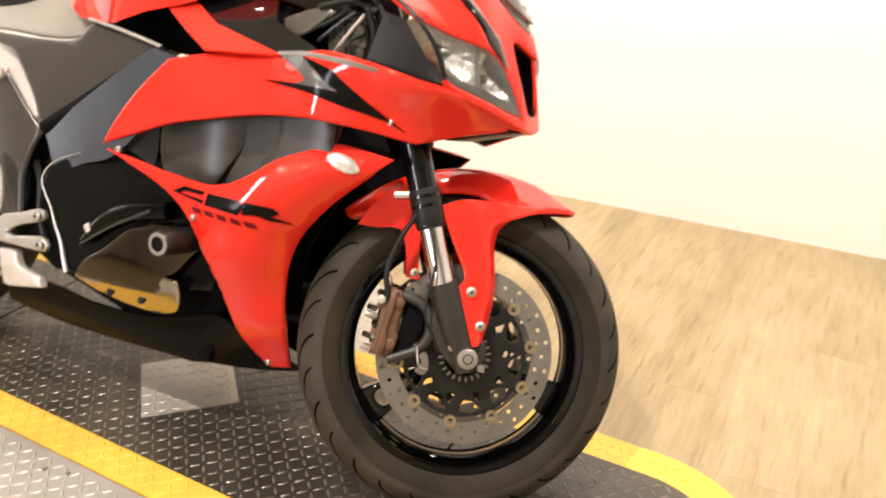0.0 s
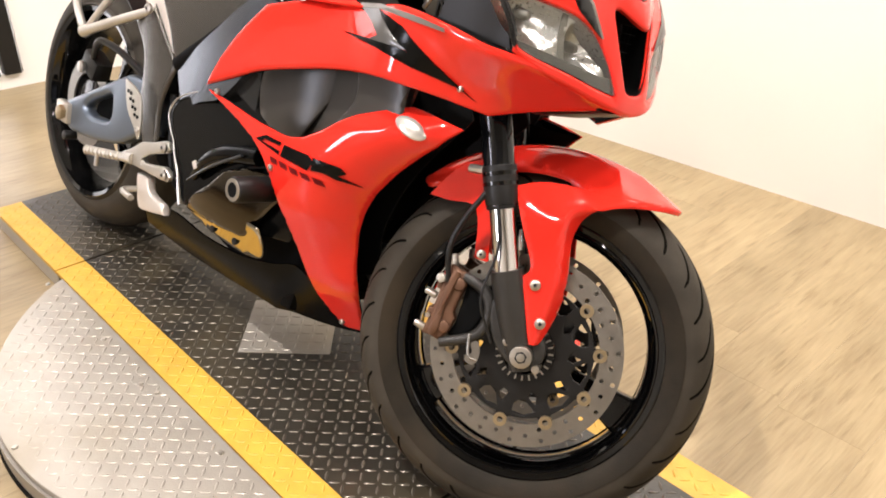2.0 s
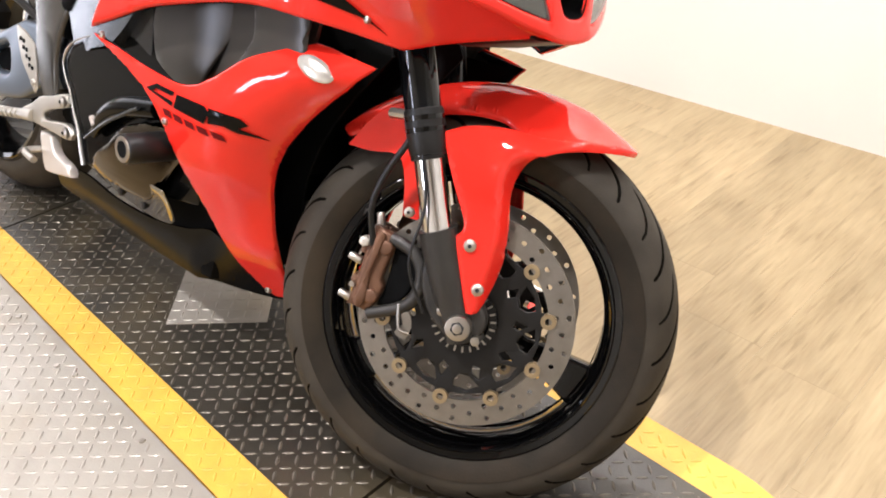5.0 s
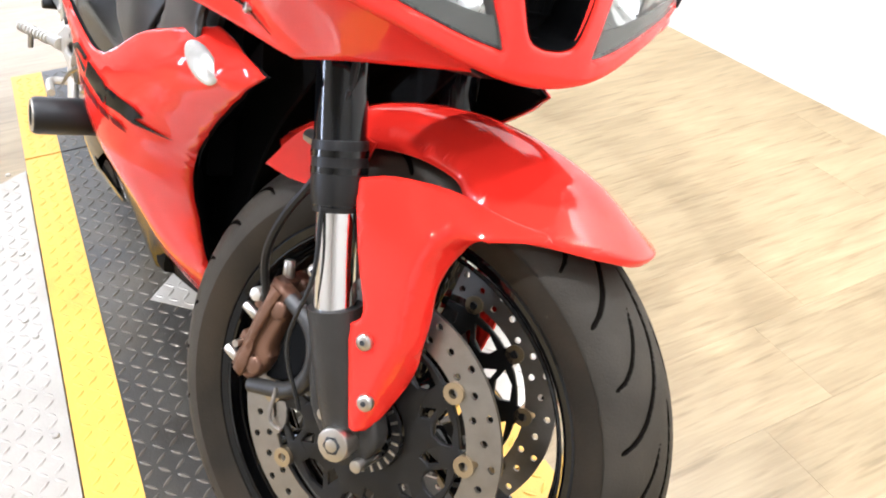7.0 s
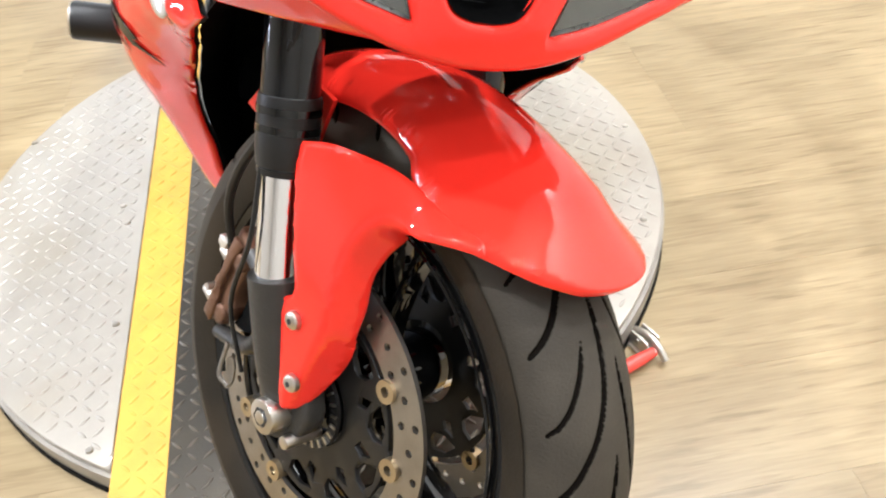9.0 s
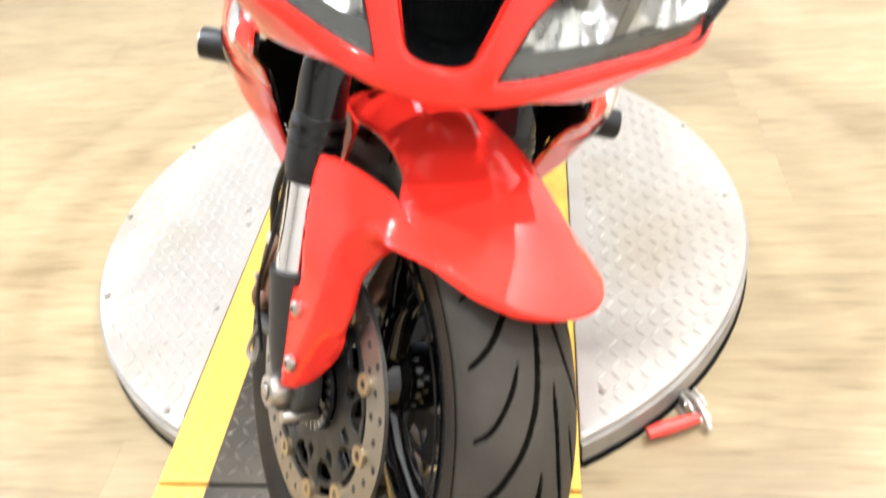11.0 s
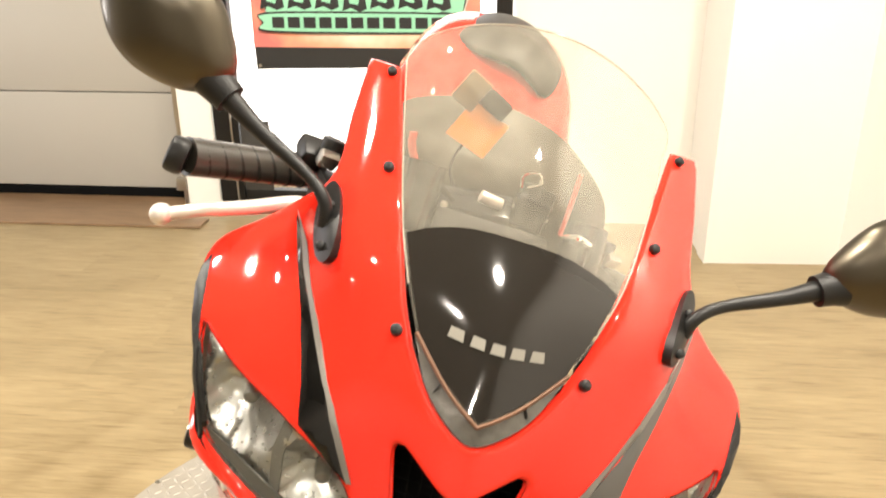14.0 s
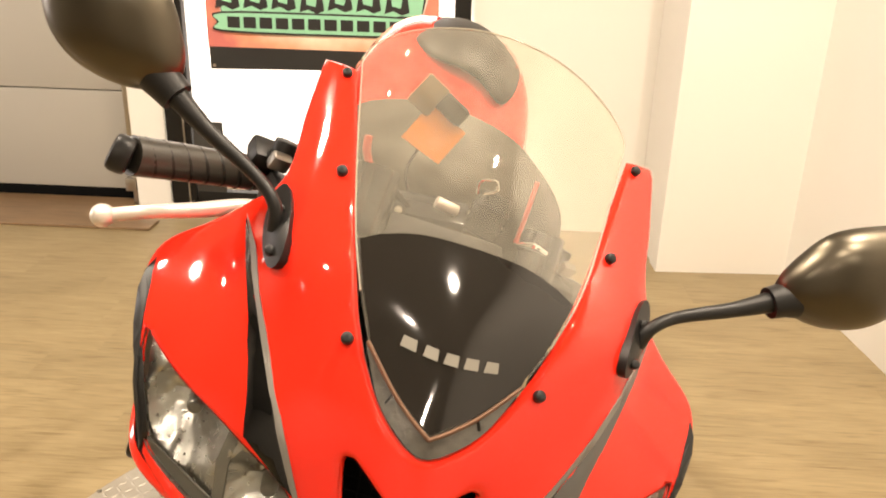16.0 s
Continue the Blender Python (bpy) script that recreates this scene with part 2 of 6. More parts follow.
BRIGHT = glow("bright_daylight_panel", (1.0, 0.98, 0.95), 2.6)
BANNER_RED = mat("banner_red_print", (0.62, 0.1, 0.07), 0.45, 0, 0, 0.5, 5)
MINT = mat("banner_mint_print", (0.28, 0.62, 0.42), 0.45, 0, 0, 0.2, 12)
CREAM = mat("banner_cream_print", (0.75, 0.68, 0.6), 0.45, 0, 0, 0.1, 9)
INK = mat("banner_black_print", (0.02, 0.02, 0.02), 0.45)



def dust(m, colour, scale, low, high):
    """Patches of dried dirt over a painted surface."""
    t = m.node_tree
    b = t.nodes["Principled BSDF"]
    geo, ns, rp, mx = (t.nodes.new("ShaderNode" + k) for k in ("NewGeometry", "TexNoise", "ValToRGB", "Mix"))
    mx.data_type = "RGBA"
    ns.inputs["Scale"].default_value, ns.inputs["Detail"].default_value = scale, 8
    rp.color_ramp.elements[0].position, rp.color_ramp.elements[1].position = low, high
    t.links.new(geo.outputs["Position"], ns.inputs["Vector"])
    t.links.new(ns.outputs["Fac"], rp.inputs[0])
    t.links.new(rp.outputs[0], mx.inputs["Factor"])
    t.links.new(b.inputs["Base Color"].links[0].from_socket, mx.inputs["A"])
    mx.inputs["B"].default_value = (*colour, 1)
    t.links.new(mx.outputs["Result"], b.inputs["Base Color"])


dust(PAINTED, (0.085, 0.066, 0.036), 3.2, 0.46, 0.72)
dust(SIDEWALL, (0.034, 0.024, 0.013), 7.0, 0.45, 0.75)
dust(PLATE, (0.3, 0.25, 0.17), 4.0, 0.5, 0.85)


# ---- shaping tools ----
def part(name, bm, material, parent=None, label="", m=None, smooth=40):
    """Links a bmesh as one mesh object under a thing or a part."""
    bmesh.ops.recalc_face_normals(bm, faces=bm.faces)
    me = bpy.data.meshes.new(name)
    bm.to_mesh(me)
    bm.free()
    me.materials.append(material)
    if smooth:
        me.shade_smooth()
        me.set_sharp_from_angle(angle=radians(smooth))
    ob = new(name, me)
    ob.parent = parent
    if m is not None:
        ob.matrix_basis = m
    return tagged(ob, label)


def thing(name, label, category, m=None, group="", kind=""):
    ob = new(name)
    ob.empty_display_size = 0.1
    if m is not None:
        ob.matrix_basis = m
    return tagged(ob, label, category, group, kind)


def box(sx, sy, sz, m=None, bevel=0.0, seg=2, bm=None):
    bm = bm or bmesh.new()
    geo = bmesh.ops.create_cube(bm, size=1, matrix=(m or Matrix()) @ Matrix.Diagonal((sx, sy, sz, 1)))
    if bevel:
        edges = list({e for v in geo["verts"] for e in v.link_edges})
        bmesh.ops.bevel(bm, geom=edges, offset=bevel, segments=seg, affect="EDGES", profile=0.6)
    return bm


def cyl(r, h, m=None, r2=None, seg=24, bevel=0.0, bm=None):
    bm = bm or bmesh.new()
    geo = bmesh.ops.create_cone(bm, cap_ends=True, segments=seg, radius1=r, radius2=r if r2 is None else r2, depth=h, matrix=m or Matrix())
    if bevel:
        caps = [f for f in {f for v in geo["verts"] for f in v.link_faces} if len(f.verts) > 4]
        bmesh.ops.bevel(bm, geom=list({e for f in caps for e in f.edges}), offset=bevel, segments=2, affect="EDGES", profile=0.5)
    return bm


def ball(r, m=None, seg=16, bm=None):
    bm = bm or bmesh.new()
    bmesh.ops.create_uvsphere(bm, u_segments=seg, v_segments=seg // 2 + 2, radius=r, matrix=m or Matrix())
    return bm


def curve(points, sub=6, closed=True):
    """A smooth line through points; a point given twice in a row is a corner."""
    pts = [Vector(p) for p in points]
    runs, run, n = [], [], len(pts)
    corner = [(pts[i] - pts[i - 1]).length < 1e-9 for i in range(n)]
    if closed and any(corner):
        k = corner.index(True)
        pts, corner = pts[k:] + pts[:k], corner[k:] + corner[:k]
    if closed:
        pts, corner = pts + [pts[0]], corner + [corner[0]]
    for p, c in zip(pts, corner):
        if run and (p - run[-1]).length < 1e-9:
            continue
        run.append(p)
        nxt = len(run) > 1 and any((p - q).length < 1e-9 for q, d in zip(pts, corner) if d)
        if nxt:
            runs.append(run)
            run = [p]
    if len(run) > 1:
        runs.append(run)
    out = []
    for run in runs:
        loop = closed and len(runs) == 1 and (run[0] - run[-1]).length < 1e-9 and not any(corner)
        for i in range(len(run) - 1):
            b, c = run[i], run[i + 1]
            a = run[i - 1] if i else (run[-2] if loop else b * 2 - c)
            d = run[i + 2] if i + 2 < len(run) else (run[1] if loop else c * 2 - b)
            for k in range(sub):
                t = k / sub
                out.append(0.5 * ((2 * b) + (c - a) * t + (2 * a - 5 * b + 4 * c - d) * t * t + (3 * b - a - 3 * c + d) * t**3))
    if not closed:
        out.append(pts[-1])
    return out


def inside(p, poly):
    """Which of the points p (n x 2) lie in the polygon."""
    q = np.array([tuple(v)[:2] for v in poly])
    a, b = q, np.roll(q, -1, 0)
    x, y = p[:, 0:1], p[:, 1:2]
    cross = (a[:, 1] > y) != (b[:, 1] > y)
    at = a[:, 0] + (y - a[:, 1]) * (b[:, 0] - a[:, 0]) / np.where(b[:, 1] == a[:, 1], 1e-12, b[:, 1] - a[:, 1])
    return ((cross & (x < at)).sum(1) % 2) == 1


def sheet(fn, outline, holes=(), step=0.02, thick=0.003, out=(0, -1, 0), lift=0.0, roll=0.0, under=False):
    """A moulded panel: the outline in a flat domain, laid onto the surface fn, with thickness and rolled edges."""
    from mathutils.geometry import delaunay_2d_cdt
    loops = [list(outline), *[list(h) for h in holes]]
    if roll:
        # even spacing along straight edges
        loops = [[Vector(a[:2]).lerp(Vector(b[:2]), k / n) for a, b in zip(q, [*q[1:], q[0]]) for n in [min(40, max(1, math.ceil((Vector(a[:2]) - Vector(b[:2])).length / 0.02)))] for k in range(n)] for q in loops]
    verts, edges = [], []
    for loop in loops:
        s = len(verts)
        verts += [Vector((v[0], v[1])) for v in loop]
        edges += [(s + i, s + (i + 1) % len(loop)) for i in range(len(loop))]
    rim = np.array([tuple(v) for v in verts])
    lo, hi = rim.min(0), rim.max(0)
    gx, gy = np.meshgrid(np.arange(lo[0], hi[0], step), np.arange(lo[1], hi[1], step))
    gx = gx + (np.arange(len(gx)) % 2)[:, None] * step * 0.5
    grid = np.c_[gx.ravel(), gy.ravel()]
    keep = inside(grid, loops[0])
    for h in loops[1:]:
        keep &= ~inside(grid, h)
    grid = grid[keep]
    if len(grid):
        near = np.array([np.hypot(*(rim - g).T).min() for g in grid])
        grid = grid[near > step * 0.45]
    ends = np.array([tuple(v) for loop in loops for v in [*loop[1:], loop[0]]], float)[:, :2]

    def from_rim(q):
        a, d = rim[None], (ends - rim)[None]
        k = np.clip(((q[:, None] - a) * d).sum(2) / np.maximum((d * d).sum(2), 1e-12), 0, 1)
        return np.linalg.norm(q[:, None] - a - k[..., None] * d, axis=2).min(1)

    radius = roll if callable(roll) else (lambda u, v: roll)
    if roll:
        if len(grid):
            far = from_rim(grid)
            grid = grid[far > np.array([radius(*g) for g in grid]) * 1.25]
        side = (ends - rim) / np.maximum(np.linalg.norm(ends - rim, axis=1), 1e-9)[:, None]
        prev = np.concatenate([np.roll(side[a:b], 1, 0) for a, b in zip(np.cumsum([0] + [len(q) for q in loops])[:-1], np.cumsum([len(q) for q in loops]))])
        nor = side + prev
        nor = np.c_[-nor[:, 1], nor[:, 0]] / np.maximum(np.linalg.norm(nor, axis=1), 1e-6)[:, None]
        for share in (0.12, 0.35, 0.65, 1.0):
            r = np.array([radius(*p) for p in rim]) * share
            for sg in (1, -1):
                q = rim + sg * nor * r[:, None]
                ok = inside(q, loops[0])
                for h in loops[1:]:
                    ok &= ~inside(q, h)
                q, rr = q[ok], r[ok]
                if len(q):
                    q = q[from_rim(q) > rr * 0.9]
                    grid = np.concatenate([grid, q]) if len(grid) else q
    verts += [Vector(g) for g in grid.tolist()]
    vs, _, fs, *_ = delaunay_2d_cdt(verts, edges, [], 0, 1e-7)
    mid = np.array([np.mean([tuple(vs[i]) for i in f], axis=0) for f in fs])
    good = inside(mid, loops[0])
    for h in loops[1:]:
        good &= ~inside(mid, h)
    bm = bmesh.new()
    top = [bm.verts.new(fn(v.x, v.y)) for v in vs]
    drop = {}
    if roll:
        flat = np.array([tuple(v) for v in vs])
        for v, p, d in zip(top, flat, from_rim(flat)):
            r = radius(*p)
            drop[v] = r * (1 - math.sqrt(max(0, 1 - (1 - min(1, d / r)) ** 2))) if r else 0
    faces = []
    for f, g in zip(fs, good):
        if g:
            try:
                faces.append(bm.faces.new([top[i] for i in f]))
            except ValueError:
                pass
    bmesh.ops.recalc_face_normals(bm, faces=faces)
    bm.normal_update()
    if sum((f.normal * f.calc_area() for f in faces), Vector()).dot(Vector(out)) < 0:
        bmesh.ops.reverse_faces(bm, faces=faces)
        bm.normal_update()
    bmesh.ops.delete(bm, geom=[v for v in bm.verts if not v.link_faces], context="VERTS")
    bm.normal_update()
    if lift:
        for v, n in [(v, v.normal.copy()) for v in bm.verts]:
            v.co += n * lift
    if roll:
        push = [(v, v.normal * drop[v]) for v in bm.verts]
    if roll and not under:
        for v, d in push:
            v.co -= d
        bm.normal_update()
    if thick:
        rimes = [e for e in bm.edges if len(e.link_faces) == 1]
        low = {v: bm.verts.new(v.co - v.normal * thick) for v in list(bm.verts)}
        for f in list(faces):
            if f.is_valid:
                bm.faces.new([low[v] for v in reversed(f.verts)])
        for e in rimes:
            a, b = e.verts
            bm.faces.new((a, b, low[b], low[a]))
        if roll and under:
            for v, d in push:
                v.co -= d
                low[v].co += d
    return bm


def slab(points, thick, m=None, bevel=0.0, holes=()):
    """A flat plate cut to an outline in x and y, thick along z."""
    bm = sheet(lambda a, b: (a, b, thick / 2), points, holes, 10.0, thick, (0, 0, 1), 0.0, min(bevel, thick * 0.45), True)
    if m is not None:
        bm.transform(m)
    return bm


SIDE_ON = Matrix(((1, 0, 0, 0), (0, 0, -1, 0), (0, 1, 0, 0), (0, 0, 0, 1)))  # x, y of an outline become x, z


def side_slab(points, thick, y, bevel=0.0, holes=()):
    return slab(points, thick, Matrix.Translation((0, y, 0)) @ SIDE_ON, bevel, holes)


def pipe(points, r, seg=10, sub=6, bm=None, ends=True, flat=1.0):
    """A round rod along a smooth line; r is one radius or one for each point."""
    line = curve(points, sub, False)
    rs = list(r) if isinstance(r, (list, tuple)) else [r] * len(points)
    bm = bm or bmesh.new()
    rings, up = [], None
    for i, p in enumerate(line):
        d = (line[min(i + 1, len(line) - 1)] - line[max(i - 1, 0)]).normalized()
        if up is None:
            up = d.orthogonal().normalized()
        up = (up - d * up.dot(d)).normalized()
        side = d.cross(up)
        k = min(i / sub, len(rs) - 1)
        a = int(k)
        rad = rs[a] + (rs[min(a + 1, len(rs) - 1)] - rs[a]) * (k - a)
        rings.append([bm.verts.new(p + rad * (math.cos(q) * up * flat + math.sin(q) * side)) for q in [2 * math.pi * j / seg for j in range(seg)]])
    for a, b in zip(rings, rings[1:]):
        for j in range(seg):
            bm.faces.new((a[j], a[(j + 1) % seg], b[(j + 1) % seg], b[j]))
    if ends:
        bm.faces.new(rings[0][::-1])
        bm.faces.new(rings[-1])
    return bm


def lathe(profile, seg=48, m=None, bm=None):
    """Turns a closed outline of (radius, y) round the y axis."""
    bm = bm or bmesh.new()
    rings = []
    for j in range(seg):
        a = 2 * math.pi * j / seg
        rings.append([bm.verts.new((m or Matrix()) @ Vector((r * math.sin(a), y, r * math.cos(a)))) for r, y in profile])
    n = len(profile)
    for j in range(seg):
        a, b = rings[j], rings[(j + 1) % seg]
        for i in range(n):
            bm.faces.new((a[i], a[(i + 1) % n], b[(i + 1) % n], b[i]))
    return bm


def spline_surface(rows, both=False, ease=1e-4):
    """A thin-plate surface through a few control points (u, v, height); both: the same on both sides of u = 0."""
    rows = rows + [(-u, v, h) for u, v, h in rows if both and u > 0]
    q, h = np.array([r[:2] for r in rows]), np.array([r[2] for r in rows])
    n = len(q)

    def kernel(d):
        return np.where(d > 0, d * d * np.log(d + 1e-12), 0)

    k = kernel(np.linalg.norm(q[:, None] - q[None], axis=2)) + ease * np.eye(n)
    p = np.c_[np.ones(n), q]
    c = np.linalg.solve(np.block([[k, p], [p.T, np.zeros((3, 3))]]), np.r_[h, 0, 0, 0])
    return lambda u, v: float(kernel(np.hypot(u - q[:, 0], v - q[:, 1])) @ c[:n] + c[n] + c[n + 1] * u + c[n + 2] * v)


# ---- room ----
def planks():
    floor = thing("floor", "pale wood-look vinyl plank floor", "floor", kind="structure")
    bm = box(6.9, 5.6, 0.05, Matrix.Translation((0, -0.82, FLOOR - 0.028)))
    part("subfloor", bm, FLOORWOOD, floor, smooth=0)
    w, l = 0.182, 1.22
    me = None
    rng = random.Random(4)
    for i in range(45):
        x = -4.2 + w * (i + 0.5)
        y = -4.4 - rng.random() * l
        while y < 1.85:
            if abs(x) > 3.4 or y + l < -3.5:
                y += l
                continue
            if me is None:
                ob = part("plank", box(w - 0.0003, l - 0.0003, 0.006), FLOORWOOD, floor, smooth=0)
                me = ob.data
            else:
                ob = new("plank", me)
                ob.parent = floor
            ob.location = (x, y + l / 2, FLOOR - 0.003)
            y += l
    return floor


def wall(name, a, b, z0=FLOOR, z1=CEIL, thick=0.1, material=None, label="plain cream painted wall"):
    a, b = Vector((*a, 0)), Vector((*b, 0))
    d = b - a
    ang = math.degrees(math.atan2(d.y, d.x))
    bm = box(d.length, thick, z1 - z0, Matrix.Translation((d.length / 2, thick / 2, (z1 - z0) / 2)))
    ob = part(name, bm, material or WALL, None, smooth=0, m=pose(a.x, a.y, z0, 0, 0, ang))
    return tagged(ob, label, "wall", kind="structure")


wall("wall_left", (3.3, 1.81), (-2.6, 1.46)).matrix_basis = pose(-2.6, 1.459, FLOOR, 0, 0, 3.4)
wall("wall_corner", (-2.48, 0.965), (-2.52, 1.5)).matrix_basis = pose(-2.48, 0.965, FLOOR, 0, 0, 93)
wall("wall_recess", (-2.49, 0.965), (-3.3, 0.965)).matrix_basis = pose(-3.3, 0.965, FLOOR)
# right and front walls are unseen, added; their tone is set for reflections
wall("wall_right", (-4.2, -3.5), (3.4, -3.5), material=SHOWROOM, label="plain unseen wall added to close the room").matrix_basis = pose(-4.2, -3.6, FLOOR)
wall("wall_front", (3.3, -3.6), (3.3, 1.9), material=SHOWROOM, label="plain unseen wall added to close the room").matrix_basis = pose(3.4, -3.6, FLOOR, 0, 0, 90)
GATE_X = -2.91
wall("wall_gate_right", (0, 0.213), (0, 0.965)).matrix_basis = pose(GATE_X, 0.215, FLOOR, 0, 0, 90)
wall("wall_gate_post", (0, -1.24), (0, -1.09)).matrix_basis = pose(GATE_X, -1.25, FLOOR, 0, 0, 90)
wall("wall_gate_sill", (0, -1.1), (0, 0.215), FLOOR, 0.0).matrix_basis = pose(GATE_X, -1.1, FLOOR, 0, 0, 90)
wall("wall_gate_head", (0, -1.1), (0, 0.215), 2.1, CEIL).matrix_basis = pose(GATE_X, -1.1, 2.1, 0, 0, 90)
wall("wall_back", (0, -3.6), (0, 1.0)).matrix_basis = pose(-3.4, -3.6, FLOOR, 0, 0, 90)
planks()
ceiling = part("ceiling", box(8.2, 7.4, 0.08, Matrix.Translation((-0.3, -0.75, CEIL + 0.04))), TILE, None, smooth=0)
tagged(ceiling, "plain light grey painted ceiling", "ceiling", kind="structure")


def garage_door():
    door = thing("garage_door", "closed white sectional garage door with grey track", "garage door", pose(-3.1, -1.32, FLOOR))
    for i in range(5):
        part("door_panel", box(0.045, 2.2, 0.452, Matrix.Translation((0, -1.1, 0.055 + 0.457 * i + 0.228)), 0.006), WHITE, door)
    part("bottom_seal", box(0.05, 2.2, 0.05, Matrix.Translation((0, -1.1, 0.026)), 0.01), VOID, door, "black rubber bottom seal")
    track = part("track", box(0.07, 0.035, 2.4, Matrix.Translation((0.055, 0.02, 1.2)), 0.004), STEEL, door, "grey steel track")
    for z in (0.1, 0.75, 1.5):
        part("bracket", box(0.05, 0.05, 0.06, Matrix.Translation((0.08, 0.0, z)), 0.006), STEEL, track)
    return door


def gate():
    """A black framed mesh gate with daylight behind it."""
    g = thing("mesh_gate", "black framed wire mesh gate with bright daylight behind", "gate", pose(GATE_X, 0, 0))
    z0, z1, y0, y1 = 0.0, 2.08, -1.085, 0.205
    for y in (y0 + 0.055, y1 - 0.035):
        part("frame_post", box(0.05, 0.11 if y < 0 else 0.065, z1 - z0, Matrix.Translation((0.0, y, (z0 + z1) / 2)), 0.004), SATIN if y < 0 else DARK, g)
    for z in (z0 + 0.03, z1 - 0.03):
        part("frame_rail", box(0.05, y1 - y0 - 0.2, 0.06, Matrix.Translation((0, (y0 + y1) / 2 + 0.015, z)), 0.004), SATIN, g)
    part("mesh_panel", box(0.006, 0.13, 0.34, Matrix.Translation((0.02, -0.905, 0.2)), 0.001), MESH, g, "dark expanded metal panel")
    bm = bmesh.new()
    pitch = 0.022
    for k in range(int(1.15 / pitch)):
        box(0.0012, 0.0014, z1 - z0 - 0.1, Matrix.Translation((-0.012, y0 + 0.12 + k * pitch, (z0 + z1) / 2)), bm=bm)
    for k in range(int(2.0 / pitch)):
        box(0.0012, 1.14, 0.0014, Matrix.Translation((-0.013, (y0 + y1) / 2 + 0.02, z0 + 0.06 + k * pitch)), bm=bm)
    part("wire_mesh", bm, MESH, g, "fine black wire mesh", smooth=0)
    latch = part("latch", box(0.03, 0.07, 0.05, Matrix.Translation((0.04, y0 + 0.13, 0.99)), 0.006), STEEL, g, "steel slide latch")
    part("rod", pipe([(0.05, y0 + 0.09, 0.0), (0.05, y0 + 0.085, 0.5), (0.05, y0 + 0.09, 0.98)], 0.004, 8), STEEL, latch)
    part("hook", pipe([(0.06, y0 + 0.1, 0.99), (0.06, y0 + 0.17, 0.99), (0.06, y0 + 0.185, 0.97), (0.06, y0 + 0.185, 0.92)], 0.005, 8), STEEL, latch)
    day = part("daylight_panel", box(0.02, 1.2, 2.0, Matrix.Translation((-0.09, (y0 + y1) / 2, 1.06)), 0), BRIGHT, None, smooth=0, m=pose(GATE_X, 0, 0))
    tagged(day, "overexposed daylight seen behind the mesh gate", "backdrop", kind="structure")


def banner():
    """The shop's banner: a printed sheet; its lettering stands as plain blocks."""
    b = thing("banner", "red and orange printed banner with mint block shapes", "banner", pose(GATE_X + 0.05, 0, 0))
    y0, y1, z0, z1 = -0.865, 0.075, 0.69, 1.06
    wave = lambda u, v: (0.006 * math.sin(7 * u) * math.sin(5 * v), u, v)
    part("sheet", sheet(wave, curve([(y0, z0)] * 2 + [(y1, z0)] * 2 + [(y1, z1)] * 2 + [(y0, z1)] * 2, 2), (), 0.04, 0.002, (1, 0, 0)), BANNER_PRINT, b)
    part("lower_strip", sheet(wave, curve([(y0 + 0.005, z0 - 0.09)] * 2 + [(y1 - 0.01, z0 - 0.075)] * 2 + [(y1, z0)] * 2 + [(y0 + 0.003, z0)] * 2, 2), (), 0.04, 0.002, (1, 0, 0)), INK, b, "black blank lower strip")
    for y in (y0 + 0.022, y1 - 0.02):
        part("grommet", cyl(0.007, 0.004, pose(0.006, y, z0 - 0.075, 0, 90, 0), seg=12), STEEL, b)
    flat = lambda k: (lambda u, v: (k, u, v))
    def jag(grow, z0, z1, seed):
        """A band with an uneven, spiky outline."""
        rng = random.Random(seed)
        top = [(-.795 + .8 * q / 20, z1 + grow + rng.uniform(-.008, .012) - .012 * math.cos(q)) for q in range(21)]
        low = [(-.795 + .8 * q / 20, z0 - grow + rng.uniform(-.008, .006)) for q in range(21)]
        return [(-.8 - grow, (z0 + z1) / 2)] + top + [(.01 + grow, (z0 + z1) / 2)] + low[::-1]
    for grow, mt, lift in ((.022, CREAM, .005), (.013, INK, .007), (.005, MINT, .009)):
        part("print_band", sheet(flat(lift), jag(grow, .835, .955, 8), (), 0.5, 0.001, (1, 0, 0)), mt, b)
    # plain uneven blocks, each with a pale gap
    rng = random.Random(5)
    for i in range(7):
        c, lean = -.772 + .1135 * i, .008 * math.sin(2.1 * i)
        w, lo, hi = .05, .836 + rng.uniform(0, .01), .957 - rng.uniform(0, .012)
        line = [(c - w, lo), (c - w * .3, lo + .012), (c + w * .4, lo - .004), (c + w, lo + .008), (c + w * .86, (lo + hi) / 2), (c + w + lean, hi), (c + w * .2, hi - .014), (c - w * .5 + lean, hi + .006), (c - w * 1.05, hi - .008), (c - w * .8, (lo + hi) / 2)]
        gap = [(c - w * .42, lo + .03), (c + w * .3, lo + .022), (c + w * .5 + lean, hi - .034), (c - w * .1, hi - .042), (c - w * .5 + lean, hi - .028)]
        part("print_block", sheet(flat(.0105), line, [gap], 0.5, 0.001, (1, 0, 0)), INK, b)
    part("print_band", sheet(flat(.0095), curve([(-.805, .752), (-.4, .746), (.015, .752), (.026, .785), (.015, .826), (-.4, .834), (-.805, .83), (-.818, .79)], 4), (), 0.5, 0.001, (1, 0, 0)), INK, b)
    part("print_band", sheet(flat(.0115), curve([(-.80, .76), (-.4, .754), (.01, .76), (.018, .79), (.01, .82), (-.4, .827), (-.80, .823), (-.81, .79)], 4), (), 0.5, 0.001, (1, 0, 0)), MINT, b)
    for i in range(12):
        c = -0.775 + 0.0655 * i
